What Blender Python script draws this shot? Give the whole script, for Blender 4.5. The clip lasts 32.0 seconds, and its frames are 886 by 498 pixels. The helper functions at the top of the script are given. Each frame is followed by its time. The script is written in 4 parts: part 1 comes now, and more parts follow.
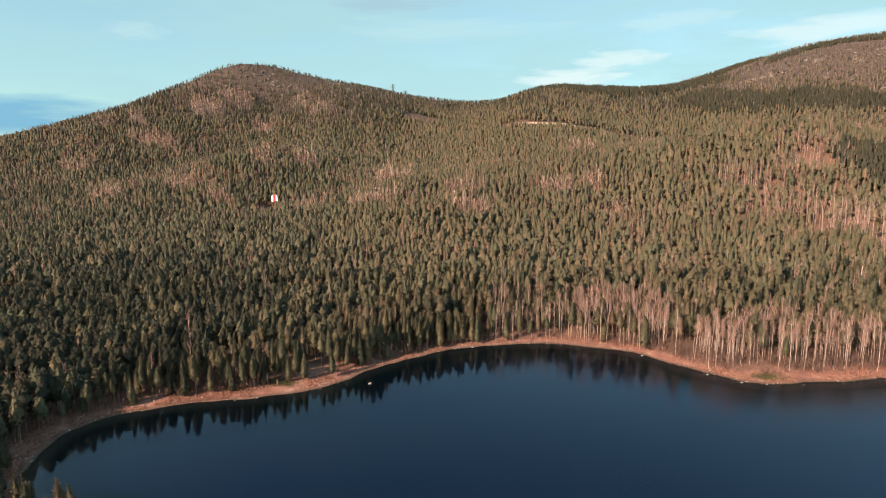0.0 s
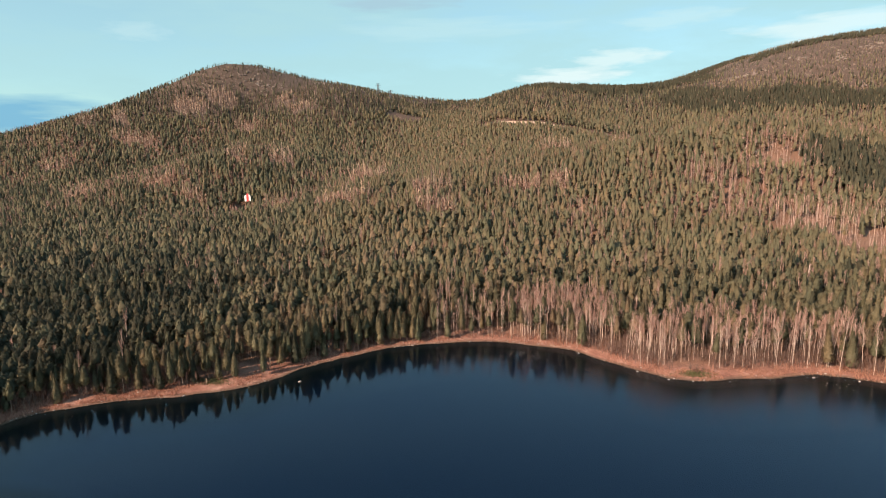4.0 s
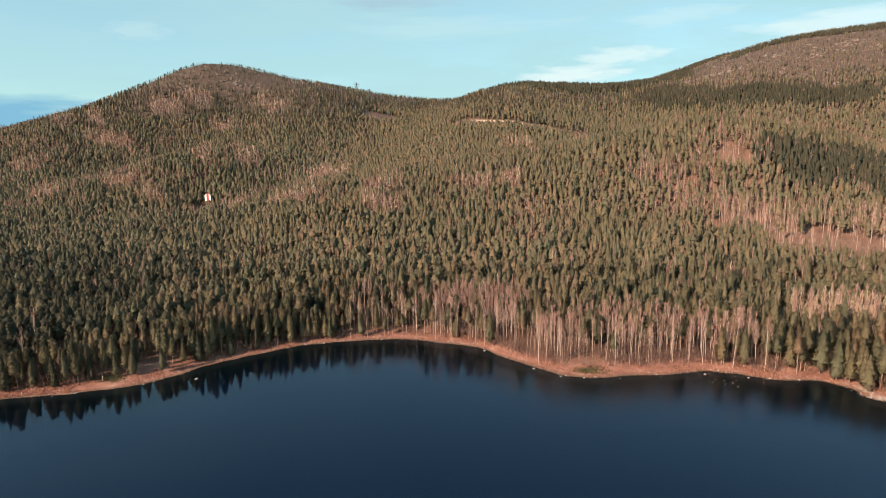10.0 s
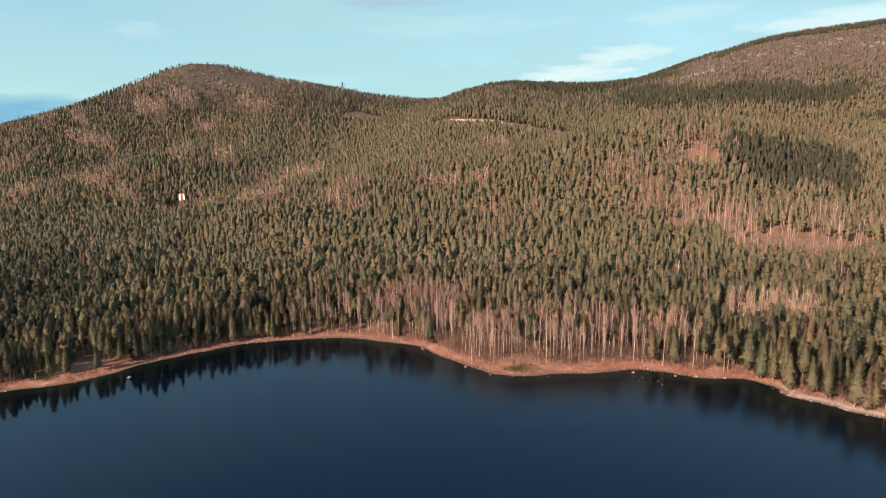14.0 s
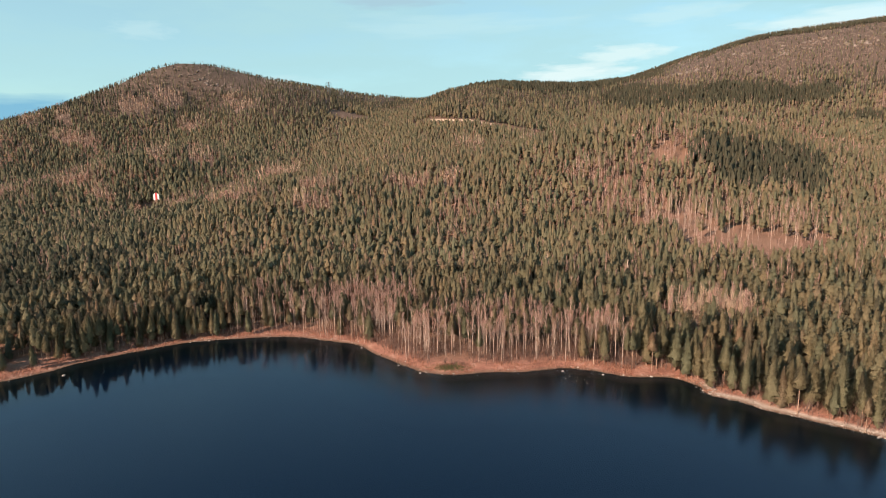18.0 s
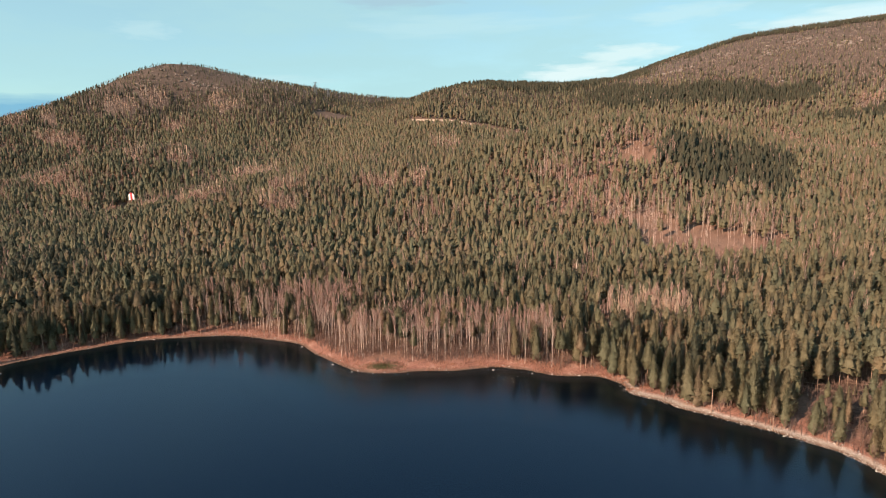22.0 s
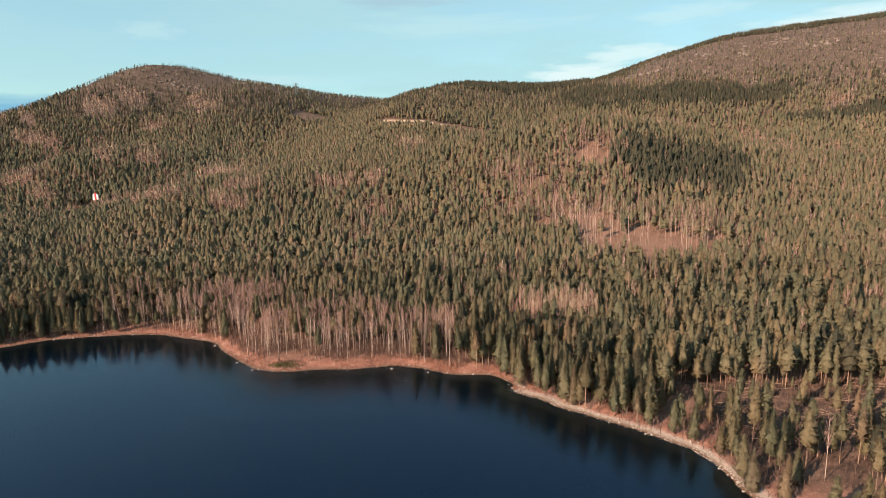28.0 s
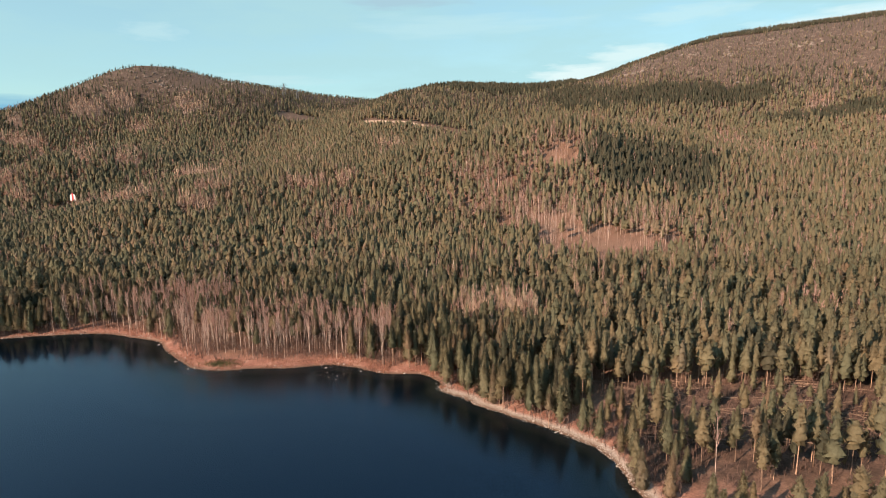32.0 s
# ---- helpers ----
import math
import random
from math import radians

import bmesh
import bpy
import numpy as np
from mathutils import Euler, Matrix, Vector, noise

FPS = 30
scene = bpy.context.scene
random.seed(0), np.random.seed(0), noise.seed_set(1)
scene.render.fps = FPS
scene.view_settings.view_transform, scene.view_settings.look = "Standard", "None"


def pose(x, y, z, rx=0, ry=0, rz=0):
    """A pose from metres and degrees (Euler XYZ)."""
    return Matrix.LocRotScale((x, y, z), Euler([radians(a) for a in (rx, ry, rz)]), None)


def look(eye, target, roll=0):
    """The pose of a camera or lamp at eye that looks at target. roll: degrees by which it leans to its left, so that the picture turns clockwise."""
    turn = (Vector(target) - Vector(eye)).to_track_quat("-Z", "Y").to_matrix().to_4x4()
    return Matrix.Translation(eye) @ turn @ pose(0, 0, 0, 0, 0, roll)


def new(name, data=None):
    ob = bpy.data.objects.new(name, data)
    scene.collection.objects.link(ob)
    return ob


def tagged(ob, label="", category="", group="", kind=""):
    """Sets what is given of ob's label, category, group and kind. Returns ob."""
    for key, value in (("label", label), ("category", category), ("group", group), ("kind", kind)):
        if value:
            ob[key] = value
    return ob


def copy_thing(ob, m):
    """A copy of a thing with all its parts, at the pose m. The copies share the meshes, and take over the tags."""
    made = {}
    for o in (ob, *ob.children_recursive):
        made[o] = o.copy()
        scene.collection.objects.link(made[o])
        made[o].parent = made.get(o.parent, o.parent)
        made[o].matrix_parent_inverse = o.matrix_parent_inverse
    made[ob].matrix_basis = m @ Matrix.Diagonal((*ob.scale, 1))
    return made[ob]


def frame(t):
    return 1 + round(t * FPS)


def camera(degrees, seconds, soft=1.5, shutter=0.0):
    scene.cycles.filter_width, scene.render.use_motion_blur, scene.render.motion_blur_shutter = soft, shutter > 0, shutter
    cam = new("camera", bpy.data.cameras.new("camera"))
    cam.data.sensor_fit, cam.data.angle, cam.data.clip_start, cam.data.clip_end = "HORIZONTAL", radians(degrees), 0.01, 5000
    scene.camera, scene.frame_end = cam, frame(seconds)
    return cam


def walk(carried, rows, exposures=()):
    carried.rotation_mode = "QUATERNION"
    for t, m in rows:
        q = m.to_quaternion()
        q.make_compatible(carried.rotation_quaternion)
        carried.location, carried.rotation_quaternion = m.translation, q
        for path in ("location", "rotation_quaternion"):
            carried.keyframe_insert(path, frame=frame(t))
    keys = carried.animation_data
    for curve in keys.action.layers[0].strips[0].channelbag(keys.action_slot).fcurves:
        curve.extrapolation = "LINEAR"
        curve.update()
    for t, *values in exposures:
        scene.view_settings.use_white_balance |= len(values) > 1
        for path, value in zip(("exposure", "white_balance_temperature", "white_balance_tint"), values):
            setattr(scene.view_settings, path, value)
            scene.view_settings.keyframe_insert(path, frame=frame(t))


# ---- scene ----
cam = camera(75.0, 32.0, soft=1.0)
PATH = [
    (0, look((-104.00, -0.00, 80.02), (-114.55, 197.08, 47.65), -0.19)),
    (4, look((-78.00, -0.00, 80.00), (-89.05, 197.00, 47.34), -0.40)),
    (8, look((-52.00, -0.00, 79.99), (-63.56, 196.92, 47.01), -0.54)),
    (12, look((-26.00, -0.00, 79.99), (-38.08, 196.84, 46.72), -0.63)),
    (16, look((0.00, -0.00, 79.99), (-12.65, 196.77, 46.50), -0.68)),
    (20, look((26.00, 0.00, 79.99), (12.72, 196.71, 46.38), -0.70)),
    (24, look((52.00, 0.00, 80.00), (38.02, 196.66, 46.37), -0.71)),
    (28, look((78.00, 0.00, 80.02), (63.22, 196.61, 46.44), -0.70)),
    (32, look((104.00, 0.00, 80.04), (88.30, 196.56, 46.58), -0.70)),
]
walk(cam, PATH, exposures=[(0, 0.72), (32, 0.72)])

# ---- world and sun ----
SUN_AZ, SUN_EL = radians(226), radians(27)      # clockwise from +y; the sun stands low, behind and to the side
SUN_DIR = Vector((math.sin(SUN_AZ) * math.cos(SUN_EL), math.cos(SUN_AZ) * math.cos(SUN_EL), math.sin(SUN_EL)))
world = bpy.data.worlds.new("sky")
scene.world = world
world.use_nodes = True
wn, wl = world.node_tree.nodes, world.node_tree.links
wn.clear()
w_out = wn.new("ShaderNodeOutputWorld")
w_bg = wn.new("ShaderNodeBackground")
w_sky = wn.new("ShaderNodeTexSky")
w_sky.sky_type = "NISHITA"
w_sky.sun_disc = False
w_sky.sun_elevation, w_sky.sun_rotation = SUN_EL, SUN_AZ
w_sky.air_density, w_sky.dust_density, w_sky.ozone_density = 1.0, 0.6, 1.5
w_bg.inputs["Strength"].default_value = 0.11
w_tc = wn.new("ShaderNodeTexCoord")
# thin high cloud and a few low cumulus puffs over the saddle
w_map = wn.new("ShaderNodeMapping")
w_map.inputs["Scale"].default_value = (2.2, 2.2, 9.0)
w_map.inputs["Location"].default_value = (0.35, 0.1, 0.22)
w_noise = wn.new("ShaderNodeTexNoise")
w_noise.inputs["Scale"].default_value = 1.9
w_noise.inputs["Detail"].default_value = 8.0
w_noise.inputs["Roughness"].default_value = 0.55
w_ramp = wn.new("ShaderNodeValToRGB")
w_ramp.color_ramp.elements[0].position, w_ramp.color_ramp.elements[0].color = 0.38, (0.62, 0.62, 0.62, 1)
w_ramp.color_ramp.elements[1].position, w_ramp.color_ramp.elements[1].color = 0.62, (1, 1, 1, 1)
w_cloud = wn.new("ShaderNodeMixRGB")
w_cloud.inputs["Color2"].default_value = (2.55, 4.08, 4.30, 1)
w_tint = wn.new("ShaderNodeMixRGB")
w_tint.blend_type = "MULTIPLY"
w_tint.inputs["Fac"].default_value = 1.0
w_tint.inputs["Color2"].default_value = (0.86, 1.04, 0.98, 1)
w_amount = wn.new("ShaderNodeMath")
w_amount.operation = "MULTIPLY"
w_amount.inputs[1].default_value = 0.85
wl.new(w_tc.outputs["Generated"], w_map.inputs["Vector"])
wl.new(w_map.outputs["Vector"], w_noise.inputs["Vector"])
wl.new(w_noise.outputs["Fac"], w_ramp.inputs["Fac"])
wl.new(w_ramp.outputs["Color"], w_amount.inputs[0])
# the veil thins out overhead
w_sep = wn.new("ShaderNodeSeparateXYZ")
w_high = wn.new("ShaderNodeMapRange")
for key, value in (("From Min", 0.22), ("From Max", 0.50), ("To Min", 1.0), ("To Max", 0.28)):
    w_high.inputs[key].default_value = value
w_veil = wn.new("ShaderNodeMath")
w_veil.operation = "MULTIPLY"
wl.new(w_tc.outputs["Generated"], w_sep.inputs["Vector"])
wl.new(w_sep.outputs["Z"], w_high.inputs["Value"])
wl.new(w_amount.outputs["Value"], w_veil.inputs[0])
wl.new(w_high.outputs["Result"], w_veil.inputs[1])
wl.new(w_veil.outputs["Value"], w_cloud.inputs["Fac"])
wl.new(w_sky.outputs["Color"], w_tint.inputs["Color1"])
wl.new(w_tint.outputs["Color"], w_cloud.inputs["Color1"])
# single clouds: direction, half-width, half-height, colour, strength
sky_colour = w_cloud.outputs["Color"]
for (cx, cy, cz), half, tall, colour, strength in (((0.150, 0.981, 0.122), 0.075, 0.014, (4.5, 5.4, 5.4), 0.9), ((0.225, 0.964, 0.148), 0.06, 0.013, (4.3, 5.3, 5.3), 0.8),
                                                   ((-0.142, 0.962, 0.237), 0.09, 0.012, (2.3, 3.4, 4.0), 0.8), ((-0.650, 0.757, 0.055), 0.22, 0.030, (1.1, 2.7, 3.9), 0.9),
                                                   ((0.496, 0.852, 0.172), 0.10, 0.016, (4.5, 5.4, 5.4), 0.7), ((-0.491, 0.853, 0.180), 0.045, 0.012, (3.4, 4.7, 4.9), 0.4), ((-0.34, 0.93, 0.115), 0.10, 0.008, (3.3, 4.6, 4.8), 0.45), ((-0.05, 0.97, 0.20), 0.16, 0.016, (3.3, 4.7, 4.9), 0.4), ((0.30, 0.93, 0.20), 0.07, 0.012, (3.6, 4.9, 5.0), 0.45)):
    off = wn.new("ShaderNodeVectorMath")
    off.operation = "SUBTRACT"
    off.inputs[1].default_value = (cx, cy, cz)
    fit = wn.new("ShaderNodeVectorMath")
    fit.operation = "MULTIPLY"
    fit.inputs[1].default_value = (1 / half, 1 / half, 1 / tall)
    far = wn.new("ShaderNodeVectorMath")
    far.operation = "LENGTH"
    puff = wn.new("ShaderNodeTexNoise")
    puff.inputs["Scale"].default_value, puff.inputs["Detail"].default_value = 1.3, 7.0
    edge = wn.new("ShaderNodeMath")
    edge.operation = "MULTIPLY_ADD"
    edge.inputs[1].default_value = -2.6
    cover = wn.new("ShaderNodeMapRange")
    for key, value in (("From Min", -0.05), ("From Max", -0.9), ("To Min", 0.0), ("To Max", strength)):
        cover.inputs[key].default_value = value
    over = wn.new("ShaderNodeMixRGB")
    over.inputs["Color2"].default_value = (*colour, 1)
    wl.new(w_tc.outputs["Generated"], off.inputs[0])
    wl.new(off.outputs["Vector"], fit.inputs[0])
    wl.new(fit.outputs["Vector"], far.inputs[0])
    wl.new(fit.outputs["Vector"], puff.inputs["Vector"])
    wl.new(puff.outputs["Fac"], edge.inputs[0])
    wl.new(far.outputs["Value"], edge.inputs[2])
    wl.new(edge.outputs["Value"], cover.inputs["Value"])
    wl.new(cover.outputs["Result"], over.inputs["Fac"])
    wl.new(sky_colour, over.inputs["Color1"])
    sky_colour = over.outputs["Color"]
wl.new(sky_colour, w_bg.inputs["Color"])
wl.new(w_bg.outputs["Background"], w_out.inputs["Surface"])

sun = new("sun", bpy.data.lights.new("sun", "SUN"))
sun.data.energy, sun.data.angle, sun.data.color = 4.9, radians(0.6), (1.0, 0.735, 0.56)
sun.matrix_world = look(SUN_DIR * 100, (0, 0, 0))


# ---- materials ----
def material(name, rough=0.85, metal=0.0):
    m = bpy.data.materials.new(name)
    m.use_nodes = True
    b = m.node_tree.nodes["Principled BSDF"]
    b.inputs["Roughness"].default_value, b.inputs["Metallic"].default_value = rough, metal
    b.inputs["Specular IOR Level"].default_value = 0.25
    return m, m.node_tree.nodes, m.node_tree.links, b


def ramp(nodes, stops):
    r = nodes.new("ShaderNodeValToRGB")
    e = r.color_ramp.elements
    while len(e) < len(stops):
        e.new(0.5)
    for k, (p, c) in zip(e, stops):
        k.position, k.color = p, (*c, 1)
    return r


def noise_node(nodes, links, vector, scale, detail=4.0, rough=0.6):
    n = nodes.new("ShaderNodeTexNoise")
    n.inputs["Scale"].default_value, n.inputs["Detail"].default_value, n.inputs["Roughness"].default_value = scale, detail, rough
    links.new(vector, n.inputs["Vector"])
    return n


def mix_node(nodes, links, fac, a, b, blend="MIX"):
    m = nodes.new("ShaderNodeMixRGB")
    m.blend_type = blend
    for socket, value in (("Fac", fac), ("Color1", a), ("Color2", b)):
        if isinstance(value, (int, float)):
            m.inputs[socket].default_value = value
        elif isinstance(value, tuple):
            m.inputs[socket].default_value = (*value, 1)
        else:
            links.new(value, m.inputs[socket])
    return m.outputs["Color"]


def foliage(name, dark, light, rough=0.8, crown=False):
    """Needles or twigs: each spray takes its own shade between two colours; crowns are shaded as soft round masses and tinted tree by tree."""
    m, n, l, b = material(name, rough)
    g = n.new("ShaderNodeNewGeometry")
    r = ramp(n, [(0.0, dark), (1.0, light)] if not crown else [(0.0, Vector(dark).lerp(light, 0.3)), (1.0, Vector(dark).lerp(light, 0.75))])
    l.new(g.outputs["Random Per Island"], r.inputs["Fac"])
    fine = noise_node(n, l, g.outputs["Position"], 1.4, 3.0)
    big = noise_node(n, l, g.outputs["Position"], 0.03, 3.0)
    c = mix_node(n, l, 0.55, r.outputs["Color"], ramp_of(n, l, fine.outputs["Fac"], 0.7, 1.25), "MULTIPLY")
    c = mix_node(n, l, 0.6, c, ramp_of(n, l, big.outputs["Fac"], 0.8, 1.2), "MULTIPLY")
    k = n.new("ShaderNodeBump")
    k.inputs["Strength"].default_value, k.inputs["Distance"].default_value = 0.5, 0.3
    if crown:
        tint, own, turn, wrap = n.new("ShaderNodeAttribute"), n.new("ShaderNodeObjectInfo"), n.new("ShaderNodeMath"), n.new("ShaderNodeMath")
        tint.attribute_name = "tint"
        turn.operation, wrap.operation = "ADD", "FRACT"
        l.new(tint.outputs["Fac"], turn.inputs[0])
        l.new(own.outputs["Random"], turn.inputs[1])
        l.new(turn.outputs["Value"], wrap.inputs[0])
        hue = ramp(n, [(0.0, (0.82, 0.90, 0.92)), (0.4, (0.95, 0.98, 0.97)), (0.75, (1.05, 1.02, 1.01)), (1.0, (1.18, 1.08, 1.06))])
        l.new(wrap.outputs["Value"], hue.inputs["Fac"])
        c = mix_node(n, l, 1.0, c, hue.outputs["Color"], "MULTIPLY")
        puff, world_wise, part_puff, part_face, total, unit = (n.new("ShaderNodeAttribute"), n.new("ShaderNodeVectorTransform"), n.new("ShaderNodeVectorMath"),
                                                               n.new("ShaderNodeVectorMath"), n.new("ShaderNodeVectorMath"), n.new("ShaderNodeVectorMath"))
        puff.attribute_name = "puff"
        world_wise.vector_type, world_wise.convert_from, world_wise.convert_to = "NORMAL", "OBJECT", "WORLD"
        part_puff.operation = part_face.operation = "SCALE"
        part_puff.inputs["Scale"].default_value, part_face.inputs["Scale"].default_value = 0.7, 0.3
        unit.operation = "NORMALIZE"
        l.new(puff.outputs["Vector"], world_wise.inputs["Vector"])
        l.new(world_wise.outputs["Vector"], part_puff.inputs[0])
        l.new(g.outputs["Normal"], part_face.inputs[0])
        l.new(part_puff.outputs["Vector"], total.inputs[0])
        l.new(part_face.outputs["Vector"], total.inputs[1])
        l.new(total.outputs["Vector"], unit.inputs[0])
        l.new(unit.outputs["Vector"], k.inputs["Normal"])
    l.new(c, b.inputs["Base Color"])
    relief = noise_node(n, l, g.outputs["Position"], 2.2, 3.0, 0.65)
    l.new(relief.outputs["Fac"], k.inputs["Height"])
    l.new(k.outputs["Normal"], b.inputs["Normal"])
    glow = n.new("ShaderNodeBsdfTranslucent")
    l.new(c, glow.inputs["Color"])
    l.new(k.outputs["Normal"], glow.inputs["Normal"])
    both = n.new("ShaderNodeMixShader")
    both.inputs["Fac"].default_value = 0.46 if crown else 0.22
    l.new(b.outputs["BSDF"], both.inputs[1])
    l.new(glow.outputs["BSDF"], both.inputs[2])
    l.new(both.outputs["Shader"], n["Material Output"].inputs["Surface"])
    return m


def ramp_of(n, l, fac, low, high):
    r = ramp(n, [(0.3, (low, low, low)), (0.7, (high, high, high))])
    l.new(fac, r.inputs["Fac"])
    return r.outputs["Color"]


def plain(name, colour, rough=0.8, scale=3.0, spread=0.3, metal=0.0, bump=0.0):
    """One base colour broken up by grain at two scales."""
    m, n, l, b = material(name, rough, metal)
    t = n.new("ShaderNodeTexCoord")
    fine = noise_node(n, l, t.outputs["Object"], scale * 6, 5.0)
    big = noise_node(n, l, t.outputs["Object"], scale, 3.0)
    c = mix_node(n, l, 1.0, colour, ramp_of(n, l, big.outputs["Fac"], 1 - spread, 1 + spread), "MULTIPLY")
    c = mix_node(n, l, 1.0, c, ramp_of(n, l, fine.outputs["Fac"], 1 - spread * 0.6, 1 + spread * 0.6), "MULTIPLY")
    l.new(c, b.inputs["Base Color"])
    if bump:
        k = n.new("ShaderNodeBump")
        k.inputs["Strength"].default_value, k.inputs["Distance"].default_value = bump, 0.05
        l.new(fine.outputs["Fac"], k.inputs["Height"])
        l.new(k.outputs["Normal"], b.inputs["Normal"])
    return m


PINE_GREENS = [foliage("pine_needles_olive", (0.218, 0.180, 0.105), (0.308, 0.252, 0.148), crown=True),
               foliage("pine_needles_green", (0.186, 0.170, 0.101), (0.272, 0.242, 0.145), crown=True),
               foliage("pine_needles_brownish", (0.244, 0.182, 0.116), (0.338, 0.252, 0.161), crown=True),
               # real spruces, and the stands whose dark needles imitate cloud shadow
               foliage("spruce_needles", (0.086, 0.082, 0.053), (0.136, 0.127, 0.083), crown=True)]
TWIGS = foliage("birch_twigs", (0.32, 0.188, 0.147), (0.49, 0.302, 0.240))
STRAW = foliage("straw_twigs", (0.46, 0.325, 0.225), (0.66, 0.485, 0.345))
TWIGS_DARK = foliage("shrub_twigs", (0.138, 0.085, 0.067), (0.232, 0.146, 0.114))
REED = foliage("dry_shore_grass", (0.34, 0.16, 0.105), (0.52, 0.285, 0.195))
PINE_BARK = plain("pine_bark", (0.33, 0.215, 0.15), 0.9, 1.5, 0.4)
BIRCH_BARK = plain("birch_bark", (0.58, 0.44, 0.355), 0.8, 1.2, 0.3)
DEAD_WOOD = plain("bleached_wood", (0.31, 0.21, 0.15), 0.85, 1.0, 0.3)
STONE = plain("shore_stone", (0.46, 0.385, 0.33), 0.85, 0.8, 0.35, bump=0.5)
WHITE_PAINT = plain("white_paint", (0.80, 0.79, 0.77), 0.5, 0.4, 0.08)
RED_PAINT = plain("red_paint", (0.48, 0.055, 0.06), 0.5, 0.4, 0.15)
STEEL = plain("galvanised_steel", (0.13, 0.14, 0.15), 0.6, 0.5, 0.15, metal=0.3)
GRAVEL = plain("road_gravel", (0.40, 0.30, 0.225), 0.95, 0.15, 0.25)


def ground_material():
    """Shore grass, pebbles, heath and forest floor by height above the water and by patches."""
    m, n, l, b = material("ground", 0.95)
    g = n.new("ShaderNodeNewGeometry")
    sep = n.new("ShaderNodeSeparateXYZ")
    l.new(g.outputs["Position"], sep.inputs["Vector"])
    patches = noise_node(n, l, g.outputs["Position"], 0.02, 5.0)
    middle = noise_node(n, l, g.outputs["Position"], 0.16, 5.0)
    grain = noise_node(n, l, g.outputs["Position"], 1.7, 5.0, 0.7)
    heath = ramp(n, [(0.3, (0.20, 0.105, 0.078)), (0.5, (0.31, 0.165, 0.122)), (0.7, (0.39, 0.24, 0.18))])
    l.new(patches.outputs["Fac"], heath.inputs["Fac"])
    moss = ramp(n, [(0.45, (0.10, 0.075, 0.035)), (0.65, (0.20, 0.12, 0.07))])
    l.new(middle.outputs["Fac"], moss.inputs["Fac"])
    floor = mix_node(n, l, 0.4, heath.outputs["Color"], moss.outputs["Color"])
    # the strip of dry grass behind the water's edge
    shore = ramp(n, [(0.35, (0.26, 0.112, 0.078)), (0.55, (0.385, 0.187, 0.132)), (0.75, (0.50, 0.295, 0.22))])
    l.new(middle.outputs["Fac"], shore.inputs["Fac"])
    height = n.new("ShaderNodeMath")
    height.operation = "MULTIPLY_ADD"
    l.new(middle.outputs["Fac"], height.inputs[0])
    height.inputs[1].default_value = -1.6
    l.new(sep.outputs["Z"], height.inputs[2])
    band = ramp(n, [(0.30, (0, 0, 0)), (0.62, (1, 1, 1))])
    scale = n.new("ShaderNodeMapRange")
    scale.inputs["From Min"].default_value, scale.inputs["From Max"].default_value = -1.5, 3.0
    l.new(height.outputs["Value"], scale.inputs["Value"])
    l.new(scale.outputs["Result"], band.inputs["Fac"])
    land = mix_node(n, l, band.outputs["Color"], shore.outputs["Color"], floor)
    # brown slash and torn moss on the felled strip
    strip = 1.0
    for axis_name, start, full in (("X", 138, 147), ("Y", 194, 185), ("Y", 126, 134)):
        side = n.new("ShaderNodeMapRange")
        side.inputs["From Min"].default_value, side.inputs["From Max"].default_value = start, full
        l.new(sep.outputs[axis_name], side.inputs["Value"])
        if strip == 1.0:
            strip = side.outputs["Result"]
        else:
            joint = n.new("ShaderNodeMath")
            joint.operation = "MULTIPLY"
            l.new(strip, joint.inputs[0])
            l.new(side.outputs["Result"], joint.inputs[1])
            strip = joint.outputs["Value"]
    slash = ramp(n, [(0.38, (0.075, 0.048, 0.036)), (0.55, (0.14, 0.085, 0.062)), (0.7, (0.22, 0.135, 0.095))])
    l.new(middle.outputs["Fac"], slash.inputs["Fac"])
    land = mix_node(n, l, strip, land, slash.outputs["Color"])
    # the shingle spit on the east shore
    east = n.new("ShaderNodeMapRange")
    east.inputs["From Min"].default_value, east.inputs["From Max"].default_value = 84, 90
    l.new(sep.outputs["X"], east.inputs["Value"])
    low = n.new("ShaderNodeMapRange")
    low.inputs["From Min"].default_value, low.inputs["From Max"].default_value = 0.5, 0.25
    l.new(sep.outputs["Z"], low.inputs["Value"])
    spit = n.new("ShaderNodeMath")
    spit.operation = "MULTIPLY"
    l.new(east.outputs["Result"], spit.inputs[0])
    l.new(low.outputs["Result"], spit.inputs[1])
    land = mix_node(n, l, spit.outputs["Value"], land, (0.47, 0.385, 0.32))
    # bare rock high on the hills
    rock = ramp(n, [(0.60, (0.0, 0.0, 0.0)), (0.72, (1, 1, 1))])
    l.new(middle.outputs["Fac"], rock.inputs["Fac"])
    high = n.new("ShaderNodeMapRange")
    high.inputs["From Min"].default_value, high.inputs["From Max"].default_value = 84, 140
    l.new(sep.outputs["Z"], high.inputs["Value"])
    both = n.new("ShaderNodeMath")
    both.operation = "MULTIPLY"
    l.new(high.outputs["Result"], both.inputs[0])
    l.new(rock.outputs["Color"], both.inputs[1])
    land = mix_node(n, l, high.outputs["Result"], land, mix_node(n, l, middle.outputs["Fac"], (0.070, 0.052, 0.040), (0.160, 0.108, 0.082)))
    land = mix_node(n, l, both.outputs["Value"], land, (0.34, 0.26, 0.20))
